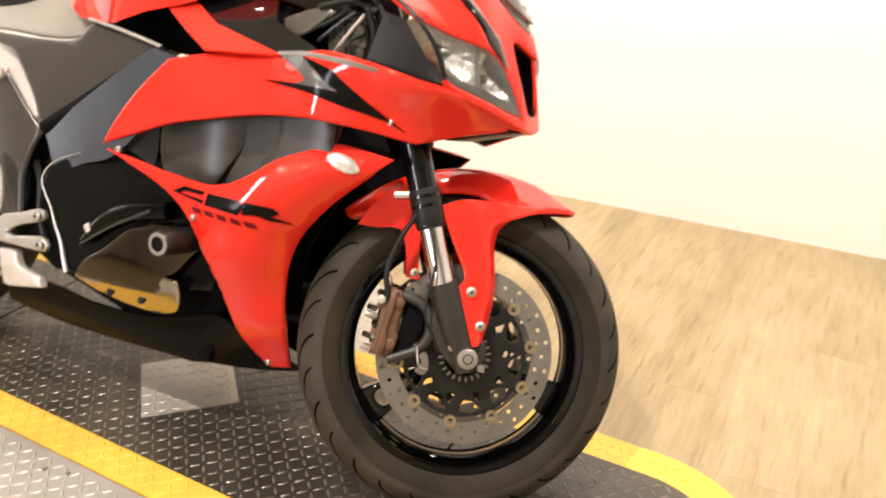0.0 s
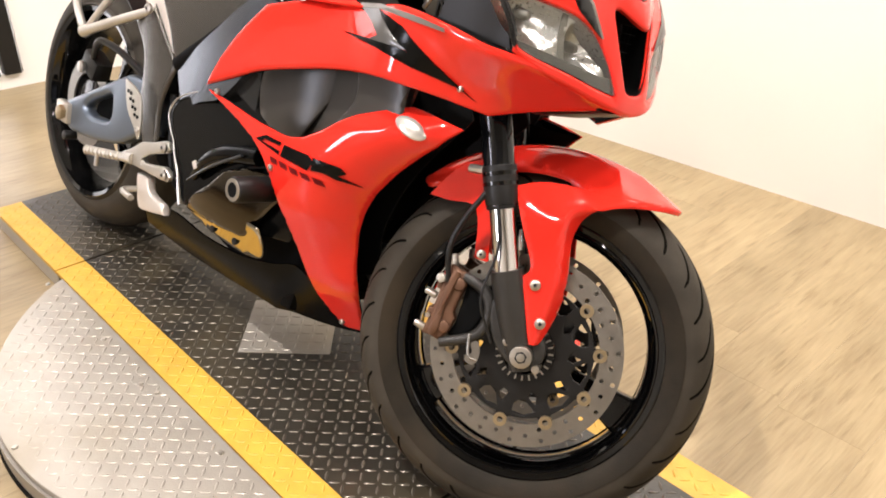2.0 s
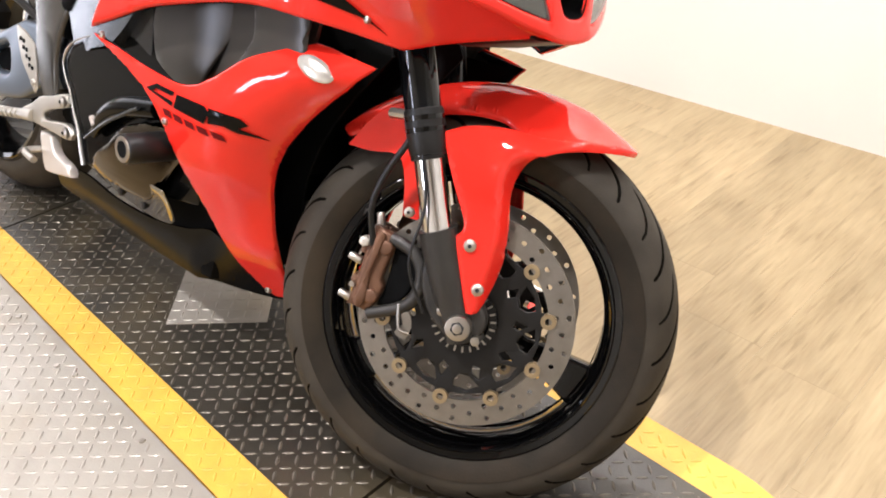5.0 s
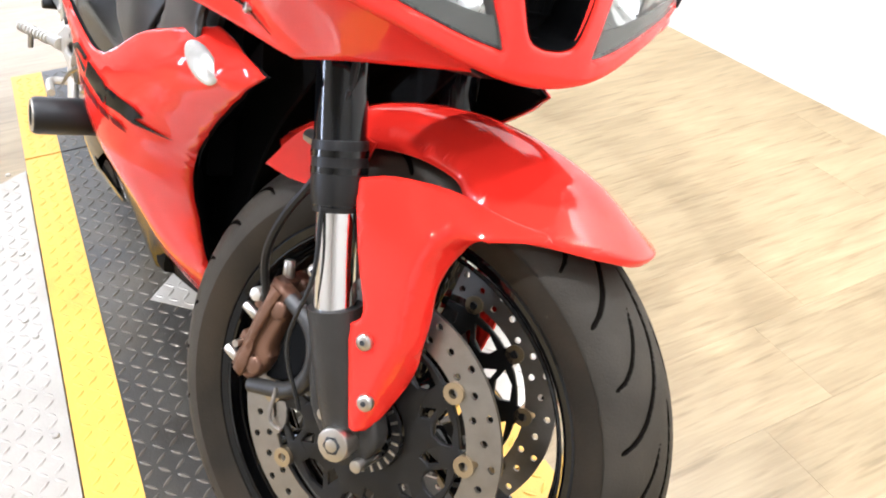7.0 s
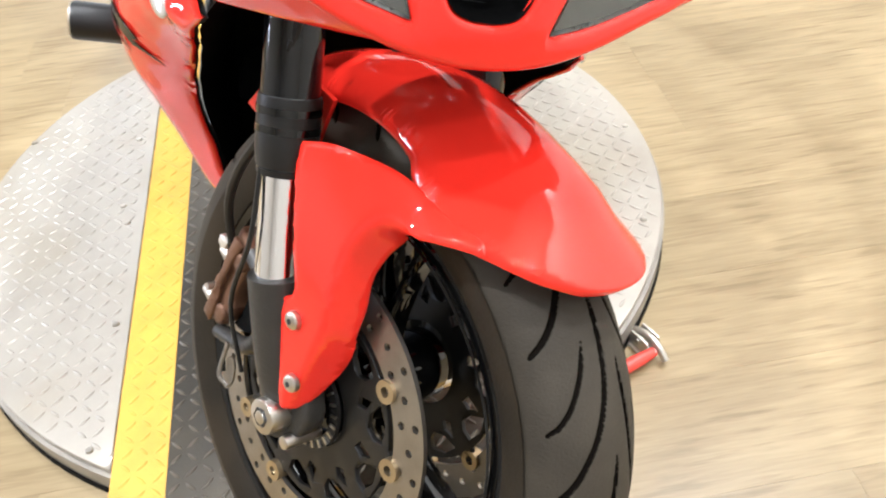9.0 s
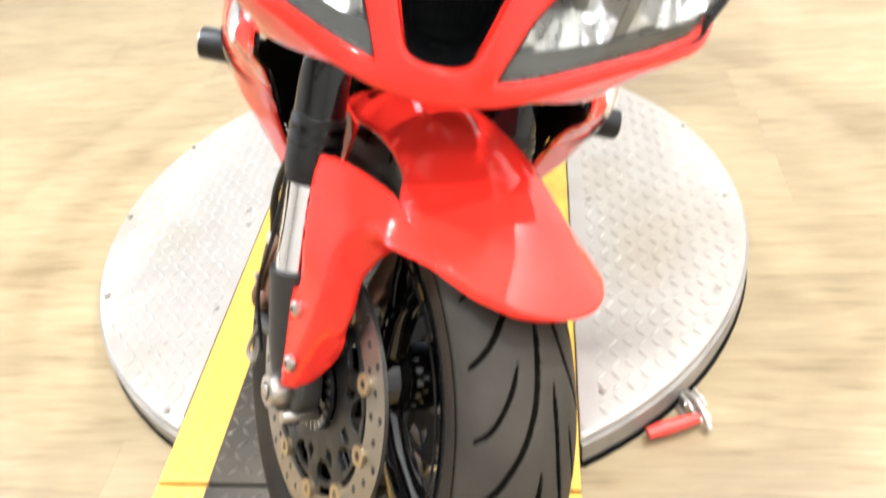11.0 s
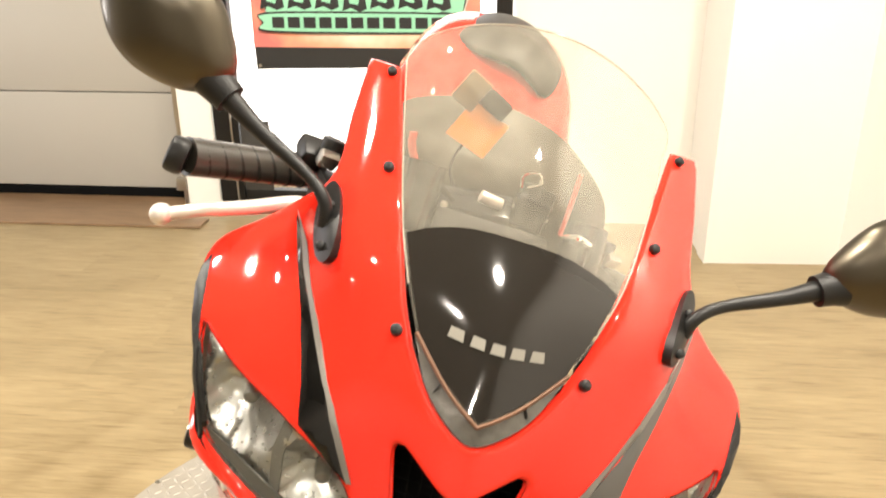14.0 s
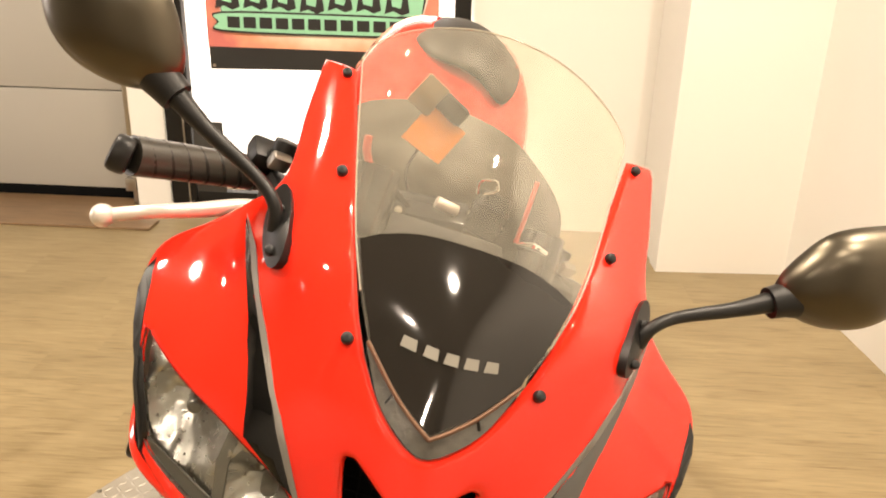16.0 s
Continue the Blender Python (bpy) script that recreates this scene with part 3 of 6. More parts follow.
        part("print_bar", sheet(flat(.0135), [(c, 0.769), (c + 0.05, 0.769), (c + .05, 0.812), (c, 0.812)], (), 0.5, 0.001, (1, 0, 0)), INK, b)


def print_material():
    """Banner print: an orange and cream burst on red."""
    m = mat("banner_burst_print", (0.62, 0.1, 0.07), 0.42)
    t = m.node_tree
    b = t.nodes["Principled BSDF"]
    co, mp, gr, ns, ad, ramp = (t.nodes.new("ShaderNode" + k) for k in ("TexCoord", "Mapping", "TexGradient", "TexNoise", "Math", "ValToRGB"))
    gr.gradient_type = "SPHERICAL"
    mp.inputs["Location"].default_value = (0, 0.8, -2.9)
    mp.inputs["Scale"].default_value = (1, 2.0, 3.3)
    t.links.new(co.outputs["Object"], mp.inputs[0])
    t.links.new(mp.outputs[0], gr.inputs[0])
    ns.inputs["Scale"].default_value = 9
    t.links.new(co.outputs["Object"], ns.inputs["Vector"])
    ad.operation = "MULTIPLY_ADD"
    ad.inputs[1].default_value = 0.5
    t.links.new(ns.outputs["Fac"], ad.inputs[0])
    t.links.new(gr.outputs["Fac"], ad.inputs[2])
    e = ramp.color_ramp.elements
    e[0].position, e[0].color = 0.25, (0.6, 0.17, 0.15, 1)
    e[1].position, e[1].color = 0.85, (0.92, 0.8, 0.62, 1)
    mid = e.new(0.5)
    mid.color = (0.85, 0.36, 0.22, 1)
    t.links.new(ad.outputs[0], ramp.inputs[0])
    t.links.new(ramp.outputs[0], b.inputs["Base Color"])
    return m


BANNER_PRINT = print_material()
garage_door()
gate()
banner()
board = part("threshold_board", slab([(-3.08, -3.48), (-2.68, -3.48), (-2.68, -1.12), (-2.795, -1.12), (-2.8, -1.26), (-3.08, -1.33)], 0.012, None, 0.003), DARKWOOD, None, m=pose(0, 0, FLOOR + 0.006))
tagged(board, "brown wooden threshold board below the garage door", "threshold", kind="structure")


# ---- turntable ----
TURN_X, TURN_Y, TURN_R = -0.69, 0.006, 0.597
RAIL, TAPE_IN = 0.293, 0.22
REAR, FRONT = -1.25, -0.083


def treads(name, fits, material, parent, pitch=0.0300):
    """The raised bars of diamond plate, in turn along and across."""
    vs, fs = [], []
    n = int(2.6 / pitch)
    for i in range(-n, n):
        for j in range(-n, n):
            x, y = TURN_X + i * pitch * 0.72, TURN_Y + j * pitch * 0.72
            if not fits(x, y):
                continue
            a = radians(45 if (i + j) % 2 else -45) + radians(0)
            l, w, h = 0.0108, 0.0026, 0.0012
            c, s = math.cos(a), math.sin(a)
            k = len(vs)
            for u, v, z in ((-l, 0, 0), (-0.4 * l, -w, 0), (0.4 * l, -w, 0), (l, 0, 0), (0.4 * l, w, 0), (-0.4 * l, w, 0), (-0.62 * l, 0, h), (0.62 * l, 0, h), (0, -w * 0.4, h * 1.1), (0, w * 0.4, h * 1.1)):
                vs.append((x + c * u - s * v, y + s * u + c * v, z + 0.0002))
            for f in ((0, 1, 6), (1, 2, 8), (1, 8, 6), (2, 7, 8), (2, 3, 7), (3, 4, 7), (4, 5, 9), (4, 9, 7), (5, 6, 9), (5, 0, 6), (6, 8, 9), (8, 7, 9)):
                fs.append(tuple(k + q for q in f))
    me = bpy.data.meshes.new(name)
    me.from_pydata(vs, [], fs)
    me.materials.append(material)
    ob = new(name, me)
    ob.parent = parent
    return tagged(ob, kind="stuff")


def arc_side(sign):
    """Half of the disc beside the rail, seen from above."""
    y = RAIL + 0.002
    a0 = math.asin((y - sign * TURN_Y) / TURN_R)
    pts = [(TURN_X + TURN_R * math.cos(a0 + (math.pi - 2 * a0) * k / 40), TURN_Y + sign * TURN_R * math.sin(a0 + (math.pi - 2 * a0) * k / 40)) for k in range(41)]
    return pts if sign > 0 else pts[::-1]


def turntable():
    t = thing("turntable", "round diamond-plate display turntable with a black runway", "turntable")
    in_disc = lambda x, y: math.hypot(x - TURN_X, y - TURN_Y) < TURN_R - 0.014
    for s in (1, -1):
        p = part("side_plate", slab(arc_side(s), 0.012, Matrix.Translation((0, 0, -0.006)), 0.0015), PLATE, t, "bare aluminium diamond plate segment")
        treads("plate_tread", lambda x, y, s=s: in_disc(x, y) and s * y > RAIL + 0.016, PLATE, p)
        rim = bmesh.new()
        pts = arc_side(s)
        for (a, b), (c, d) in zip(pts, pts[1:]):
            q = [rim.verts.new(v) for v in ((a, b, -0.012), (c, d, -0.012), (c, d, FLOOR + 0.011), (a, b, FLOOR + 0.011))]
            rim.faces.new(q)
        bmesh.ops.remove_doubles(rim, verts=rim.verts, dist=1e-5)
        bmesh.ops.solidify(rim, geom=rim.faces[:], thickness=0.006)
        foot = bmesh.new()
        for (a, b), (c, d) in zip(pts, pts[1:]):
            foot.faces.new([foot.verts.new((TURN_X + (p - TURN_X) * k, TURN_Y + (q - TURN_Y) * k, z)) for p, q, k, z in ((a, b, 1.003, FLOOR + 0.012), (c, d, 1.003, FLOOR + 0.012), (c, d, 1.006, FLOOR), (a, b, 1.006, FLOOR))])
        bmesh.ops.remove_doubles(foot, verts=foot.verts, dist=1e-5)
        bmesh.ops.solidify(foot, geom=foot.faces[:], thickness=0.006)
        part("foot_ring", foot, VOID, t, "black ring at the foot of the disc")
        bars = bmesh.new()
        for k in range(1, 56):
            a0 = math.asin((RAIL + 0.012 - s * TURN_Y) / TURN_R)
            a = a0 + (math.pi - 2 * a0) * k / 56
            for row in range(2):
                tilt = 45 if (k + row) % 2 else -45
                mm = Matrix.Translation((TURN_X + (TURN_R + 0.0005) * math.cos(a), TURN_Y + s * (TURN_R + 0.0005) * math.sin(a), -0.022 - row * 0.016)) @ Matrix.Rotation(s * a, 4, "Z") @ Matrix.Rotation(radians(tilt), 4, "X")
                box(0.0022, 0.017, 0.0035, mm, bm=bars)
        part("skirt_tread", bars, SKIRT, t, smooth=0)
        part("skirt", rim, SKIRT, t, "worn metal rim of the disc, darkened for shade")
    run = [(REAR + 0.004, RAIL), (FRONT - 0.004, RAIL)]
    for name, x0, x1, drop0, drop1 in (("runway", REAR + 0.003, FRONT - 0.003, 0, 0), ("rear_ramp", -1.69, REAR - 0.003, 0.035, 0.0)):
        bm = box(x1 - x0, 2 * TAPE_IN, 0.01, Matrix.Translation(((x0 + x1) / 2, 0, -0.005)))
        deck = part(name, bm, PAINTED, t, "worn black-painted diamond plate", smooth=0)
        treads("deck_tread", lambda x, y: x0 + 0.012 < x < x1 - 0.012 and abs(y) < TAPE_IN - 0.005, WORN, deck)
        for s in (1, -1):
            strip = part("yellow_border", box(x1 - x0, RAIL - TAPE_IN - 0.0006, 0.0106, Matrix.Translation(((x0 + x1) / 2, s * (RAIL + TAPE_IN) / 2, -0.005))), YELLOW, deck, "yellow painted border strip", smooth=0)
        bm = bmesh.new()
        for s in (1, -1):
            box(x1 - x0, 0.008, 0.048, Matrix.Translation(((x0 + x1) / 2, s * (RAIL - 0.006), -0.035)), bm=bm)
        box(x1 - x0 - 0.02, 2 * RAIL - 0.03, 0.048, Matrix.Translation(((x0 + x1) / 2, 0, -0.035)), bm=bm)
        part("deck_box", bm, PLATE if name != "runway" else SATIN, deck, smooth=0)
        for s in (1, -1):
            treads("border_tread", lambda x, y, s=s: x0 + 0.015 < x < x1 - 0.015 and TAPE_IN + 0.01 < s * y < RAIL - 0.01, YELLOW, deck)
    # the front ramp ends in a half oval
    x0 = FRONT + 0.003
    oval = lambda half, reach: [(x0, -half)] + [(0.29 + reach * math.sin(a), -half * math.cos(a)) for a in [math.pi * k / 24 for k in range(25)]] + [(x0, half)]
    inner, outer = oval(TAPE_IN, 0.18), oval(RAIL, 0.26)
    deck = part("front_ramp", slab(inner, 0.01, Matrix.Translation((0, 0, -0.005))), PAINTED, t, "worn black-painted diamond plate with a rounded end", smooth=0)
    part("yellow_border", slab(outer + inner[::-1], 0.0106, Matrix.Translation((0, 0, -0.005))), YELLOW, deck, "yellow painted border strip", smooth=0)
    part("deck_box", slab([(0.2 + (a - 0.2) * 0.99, b * 0.985) for a, b in outer], 0.048, Matrix.Translation((0, 0, -0.0345))), PLATE, deck, smooth=0)
    within = lambda x, y, pts, k: inside(np.array([[x, y]]), [(0.2 + (a - 0.2) * k, b * k) for a, b in pts])[0]
    treads("deck_tread", lambda x, y: within(x, y, inner, 0.95), WORN, deck)
    treads("border_tread", lambda x, y: within(x, y, outer, 0.96) and not within(x, y, inner, 1.05), YELLOW, deck)
    patch = [(-0.667, -0.138), (-0.531, 0.001), (-0.674, 0.136), (-0.81, -0.003)]
    part("bare_patch", slab(patch, 0.002, Matrix.Translation((0, 0, 0.0012)), 0.0004), PLATE, t, "bare unpainted plate patch")
    treads("patch_tread", lambda x, y: inside(np.array([[x, y]]), [(-0.67 + (a + 0.67) * 0.92, b * 0.92) for a, b in patch])[0], PLATE, t).location.z = 0.0022
    screws = [(-0.659, -0.323), (-0.429, -0.316), (-0.21, -0.326), (-0.463, -0.532), (-0.706, -0.335), (-0.712, 0.332), (-0.711, 0.581), (-0.951, 0.538), (-0.465, 0.529), (-0.94, -0.53), (-1.2, -0.33), (-0.9, -0.325), (-0.69, -0.58), (-0.25, 0.33), (-0.95, 0.33), (-1.16, 0.33)]
    for x, y in screws:
        part("screw", cyl(0.006, 0.003, pose(x, y, 0.0014), 0.0045, 10), STEEL, t)
    return t


turntable()


def crank():
    """The locking handle at the foot of the disc."""
    h = thing("lock_handle", "small steel clamp with a red rubber grip beside the turntable", "handle", pose(-0.262, 0.463, FLOOR, 0, 0, 24))
    part("base_plate", box(0.05, 0.036, 0.005, Matrix.Translation((0, 0, 0.0025)), 0.0015), CAST, h)
    for y in (-0.011, 0.011):
        part("side_cheek", box(0.034, 0.004, 0.026, Matrix.Translation((0, y, 0.017)), 0.0015), CAST, h)
    part("link", pipe([(-0.02, 0.0, 0.02), (0.0, 0.0, 0.03), (0.025, 0.0, 0.028), (0.045, 0.0, 0.012)], 0.0055, 10), CAST, h)
    part("pivot_bolt", cyl(0.005, 0.032, pose(0.0, 0, 0.022, 90), None, 12), STEEL, h)
    part("grip", pipe([(0.028, -0.008, 0.022), (0.026, -0.03, 0.021), (0.023, -0.06, 0.019), (0.021, -0.086, 0.017)], [0.007, 0.0095, 0.0105, 0.009], 14), REDGRIP, h, "red rubber grip")


crank()


# ---- motorcycle ----
# Body axes: x forward from the front axle's foot, y to the rider's left, z up; the bike leans left on its stand.
BODY = pose(-0.0545, -0.0327, -0.0207) @ pose(0, 0, 0, 0, 0, 2.48) @ pose(0, 0, 0, -17.27) @ pose(0, 0, 0, 0, 1.04)
RAKE = radians(24)
AXIS = Vector((-math.sin(RAKE), 0, math.cos(RAKE)))
FOOT = Vector((0.098, 0, 0))
STEER = Matrix.Translation(FOOT) @ Matrix.Rotation(radians(29), 4, AXIS) @ Matrix.Translation(-FOOT)
bike = thing("motorcycle", "red and black sport motorcycle leaning on its stand", "motorcycle", BODY)
R_AXLE = Vector((-1.375, 0, 0.318))

half_width = spline_surface([(-.177, .598, .204), (-.107, .618, .167), (-.406, .464, .248), (-.572, .545, .256), (-.61, .545, .258), (-.111, .675, .183), (-.233, .714, .238), (-.267, .65, .233), (-.332, .195, .085), (-.139, .58, .152), (-.177, .546, .151), (-.214, .506, .151), (-.249, .456, .151), (-.267, .406, .155), (-.282, .362, .142), (-.284, .272, .11), (-.2, .568, .201), (-.235, .527, .206), (-.271, .473, .205), (-.3, .413, .196), (-.314, .364, .177), (-.315, .275, .136), (-.45, .70, .225), (-.40, .33, .19), (-.022, .735, .197), (.04, .70, .05), (-.30, .80, .20)], ease=2e-5)
lower_width = spline_surface([(-.121, .599, .166), (-.203, .6, .211), (-.147, .599, .199), (-.104, .618, .168), (-.194, .628, .171), (-.175, .627, .169), (-.155, .6255, .167), (-.13, .6225, .166), (-.22, .618, .186), (-.352, .532, .24), (-.406, .464, .248), (-.572, .545, .256), (-.61, .545, .258), (-.332, .195, .085), (-.139, .58, .163), (-.177, .546, .163), (-.214, .506, .163), (-.249, .456, .16), (-.267, .406, .151), (-.282, .362, .14), (-.284, .272, .11), (-.198, .566, .203), (-.235, .527, .208), (-.271, .473, .209), (-.3, .413, .198), (-.314, .364, .178), (-.315, .275, .136), (-.40, .33, .19)], ease=6e-4)
nose_x = spline_surface([(0, .851, .022), (0, .868, .014), (0, .813, .041), (.048, .826, .017), (.075, .896, -.029), (.122, .813, .005), (.062, .786, .022), (.047, .717, .049), (0, .695, .055), (.229, .832, -.069), (.197, .737, -.022), (.15, .939, -.087), (.118, .98, -.14), (.144, 1.033, -.257), (.182, .921, -.149), (.055, .892, -.02)], True)
screen_x = spline_surface([(0, .868, .014), (.058, .89, -.02), (.075, .905, -.033), (.1, .966, -.108), (.132, 1.03, -.262), (0, .91, -.022), (.04, .905, -.027), (0, .963, -.09), (.07, .956, -.088), (0, 1.02, -.175), (0, 1.095, -.315), (.07, 1.075, -.305), (.11, 1.05, -.29)], True)



def on_side(s, width=None):
    return lambda x, z: (x, s * (width or half_width)(x, z), z)


def on_nose(u, z):
    return (nose_x(u, z), u, z)


def on_screen(u, z):
    return (screen_x(u, z), u, z)


def bolt(parent, p, n, r=0.0075, name="bolt", material=None, m=None):
    d = Vector(n).to_track_quat("Z", "Y").to_matrix().to_4x4()
    bm = cyl(r, 0.004, Matrix.Translation(p) @ d, r * 0.95, 18)
    ball(r * 0.93, Matrix.Translation(Vector(p) + Vector(n) * 0.002) @ d @ Matrix.Diagonal((1, 1, 0.34, 1)), 14, bm)
    head = part(name, bm, material or STEEL, parent, m=m)
    if parent.parent is None or parent.parent.parent is None:
        part("hex_socket", cyl(r * 0.34, 0.002, Matrix.Translation(Vector(p) + Vector(n) * (0.0013 + r * 0.31)) @ d, None, 6), FRAME, head, smooth=0)
    return head


def mirrored(points, s):
    return [(s * a, b) for a, b in points]


COVER = mat("grey_satin_cover", (0.06, 0.053, 0.04), 0.33, 0.3, 0, 0.3, 14, 0.03, 300)
FLANK = mat("flank_with_pale_sheen", (0.3, 0.27, 0.225), 0.3, 0.5, 0, 0.1, 9)
DEEPRED = mat("dark_red_decal", (0.1, 0.004, 0.004), 0.5, 0, 0, 0.06, 9, spec=0.1)
MIRROR_BLACK = mat("satin_mirror_shell", (0.1, 0.087, 0.066), 0.32, 1.0, 0, 0.1, 8)
# -- side fairings
LOWER = [(-.602, .541)] * 2 + [(-.54, .535), (-.483, .528), (-.429, .524), (-.385, .523)] + [(-.352, .532)] * 2 + [(-.315, .556), (-.28, .586), (-.241, .608)] + [(-.2, .628)] * 2 + [(-.175, .627), (-.155, .6255), (-.13, .6225)] + [(-.104, .618)] * 2 + [(-.122, .599), (-.139, .58), (-.177, .546), (-.214, .506), (-.249, .456), (-.269, .406), (-.28, .362), (-.284, .32), (-.285, .272)] + [(-.296, .186)] * 2 + [(-.335, .18)] * 2 + [(-.364, .239), (-.378, .327), (-.391, .39), (-.413, .447), (-.44, .479), (-.488, .504), (-.547, .523)]
UPPER = [(-.613, .547)] * 2 + [(-.589, .595), (-.555, .652)] + [(-.513, .708)] * 2 + [(-.446, .729), (-.376, .74), (-.299, .75), (-.225, .764), (-.179, .762), (-.131, .755), (-.087, .747), (-.058, .741)] + [(-.024, .738), (.006, .731), (.03, .718)] + [(.05, .694)] * 2 + [(.012, .68), (-.03, .664)] + [(-.075, .645)] * 2 + [(-.124, .653), (-.175, .657), (-.233, .658), (-.316, .65), (-.399, .63), (-.483, .605), (-.553, .573)]
for s in (-1, 1):
    front_lip = lambda x, z: .0035 + .001 * min(1, max(0, (x + .40 - .25 * max(0, z - .45)) / .08)) * min(1, max(0, (.64 - z) / .03))
    low = part("lower_fairing", sheet(on_side(s, lower_width), curve(LOWER, 4), (), 0.008, 0.003, (0, s, 0), 0, front_lip), RED, bike, "glossy red lower side fairing")
    # oval signal lens, set flush
    ends = [Vector((x, s * lower_width(x, z), z)) for x, z in ((-.201, .606), (-.151, .592), (-.179, .589), (-.173, .609))]
    along, across = (ends[1] - ends[0]).normalized(), (ends[3] - ends[2]).normalized()
    out = along.cross(across).normalized()
    out = out if out.y * s > 0 else -out
    across = out.cross(along)
    seat = Matrix((along, across, out)).transposed().to_4x4()
    seat.translation = sum(ends, Vector()) / 4 + out * .0015
    part("turn_signal", ball(1, seat @ Matrix.Diagonal((.0285, .0135, .0055, 1)), 28), SIGNAL, low, "clear oval turn signal lens")
    # model lettering as slanted blocks
    mark = [[(-.452, .5), (-.428, .512), (-.389, .5105), (-.392, .5045), (-.428, .505), (-.436, .5), (-.389, .4965), (-.391, .4905)], [(-.383, .509), (-.327, .5095), (-.316, .502), (-.326, .4855), (-.386, .4895)], [(-.318, .5085), (-.272, .5075), (-.265, .5), (-.277, .493), (-.25, .483), (-.279, .4862), (-.293, .4905), (-.302, .4905), (-.319, .4875)]]
    for q in mark:
        part("lettering_block", sheet(on_side(s, lower_width), q, (), 0.006, 0.0005, (0, s, 0), 0.0026), ENGINE, low)
    for k in range(5):
        c = -.411 + .0235 * k
        zc = .4825 - .05 * (c + .411)
        part("lettering_bar", sheet(on_side(s, lower_width), [(c, zc), (c + .017, zc - .001), (c + .0215, zc - .0095), (c + .005, zc - .0085)], (), 0.01, 0.0005, (0, s, 0), 0.0022), DEEPRED, low)
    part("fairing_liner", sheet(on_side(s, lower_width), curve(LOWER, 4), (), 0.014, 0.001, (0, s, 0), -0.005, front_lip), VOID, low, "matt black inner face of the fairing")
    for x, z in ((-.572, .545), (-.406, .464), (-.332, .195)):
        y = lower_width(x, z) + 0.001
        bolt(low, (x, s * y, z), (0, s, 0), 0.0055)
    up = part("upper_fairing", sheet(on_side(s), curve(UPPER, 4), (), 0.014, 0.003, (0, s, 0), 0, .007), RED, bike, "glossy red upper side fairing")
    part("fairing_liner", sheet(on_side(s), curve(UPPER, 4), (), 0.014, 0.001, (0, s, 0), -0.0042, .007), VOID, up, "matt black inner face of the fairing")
    for pts, mt, lift in (([(-.329, .704), (-.235, .699), (-.174, .687), (-.113, .676), (-.088, .664), (-.142, .7), (-.194, .737), (-.255, .75), (-.181, .706), (-.217, .709)], ENGINE, 0.0022), ([(-.31, .747), (-.255, .75), (-.181, .706), (-.217, .708), (-.258, .707), (-.237, .716), (-.266, .731)], GREY, 0.0026), ([(-.31, .75), (-.255, .757), (-.194, .7565), (-.12, .751), (-.12, .746), (-.194, .749), (-.255, .75), (-.31, .744)], SILVER, 0.003)):
        part("stripe", sheet(on_side(s), pts, (), 0.01, 0.0005, (0, s, 0), lift), mt, up, "black and grey stripe decal")
    bolt(up, (-.111, s * (half_width(-.111, .675) + .001), .675), (0, s, 0), 0.005)
    # matt inner panels seen through the opening
    part("inner_panel", side_slab(curve([(-.60, .56)] * 2 + [(-.5, .6), (-.33, .66)] * 1 + [(-.2, .66)] * 2 + [(-.22, .6), (-.3, .53)] + [(-.37, .48)] * 2 + [(-.5, .49)], 4), 0.006, s * 0.17), DUCT, bike, "dark grey inner duct panel")
    part("inner_duct", sheet(lambda x, z, s=s: (x, s * (.193 - 3.2 * max(0, x + .46) ** 2), z), curve([(-.54, .605)] * 2 + [(-.545, .57)] + [(-.535, .52)] * 2 + [(-.48, .5)] + [(-.425, .5)] * 2 + [(-.41, .53), (-.385, .575), (-.365, .61)] + [(-.345, .645)] * 2 + [(-.44, .635)], 4), (), 0.012, 0.012, (0, s, 0), 0, .004), DUCT, bike, "dark grey intake duct plate")
    part("frame_insert", sheet(lambda x, z, s=s: (x, s * (.186 + .1 * (z - .55)), z), curve([(-.69, .53)] * 2 + [(-.55, .592)] * 2 + [(-.552, .56)] + [(-.56, .515)] * 2 + [(-.62, .535)], 3), (), 0.02, 0.006, (0, s, 0)), FRAME, bike)
    part("vent_blade", sheet(lambda x, z, s=s: (x, s * (.197 - 2.4 * max(0, x + .24) ** 2), z), curve([(-.31, .66)] * 2 + [(-.301, .625)] + [(-.302, .605)] * 2 + [(-.34, .555)] * 2 + [(-.25, .57), (-.205, .59)] + [(-.2, .655)] * 2 + [(-.24, .665)], 4), (), 0.014, 0.012, (0, s, 0), 0, .004), DUCT, bike)
    # black sheets added for the unlit wheel-well hollow, and the belly
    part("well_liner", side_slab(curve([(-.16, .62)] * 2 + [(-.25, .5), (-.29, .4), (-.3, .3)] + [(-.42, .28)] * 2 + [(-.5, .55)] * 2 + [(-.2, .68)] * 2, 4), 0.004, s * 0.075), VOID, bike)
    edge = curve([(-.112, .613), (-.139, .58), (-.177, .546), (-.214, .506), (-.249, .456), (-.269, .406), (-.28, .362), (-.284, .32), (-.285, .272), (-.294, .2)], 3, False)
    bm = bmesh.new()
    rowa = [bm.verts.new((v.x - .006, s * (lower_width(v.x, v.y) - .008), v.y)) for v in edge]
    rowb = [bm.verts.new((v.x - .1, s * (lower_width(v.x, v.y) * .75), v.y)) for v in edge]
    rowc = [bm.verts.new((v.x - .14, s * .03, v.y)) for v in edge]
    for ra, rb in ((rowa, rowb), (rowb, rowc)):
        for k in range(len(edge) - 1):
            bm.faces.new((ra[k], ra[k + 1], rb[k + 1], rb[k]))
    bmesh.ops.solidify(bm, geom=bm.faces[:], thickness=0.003)
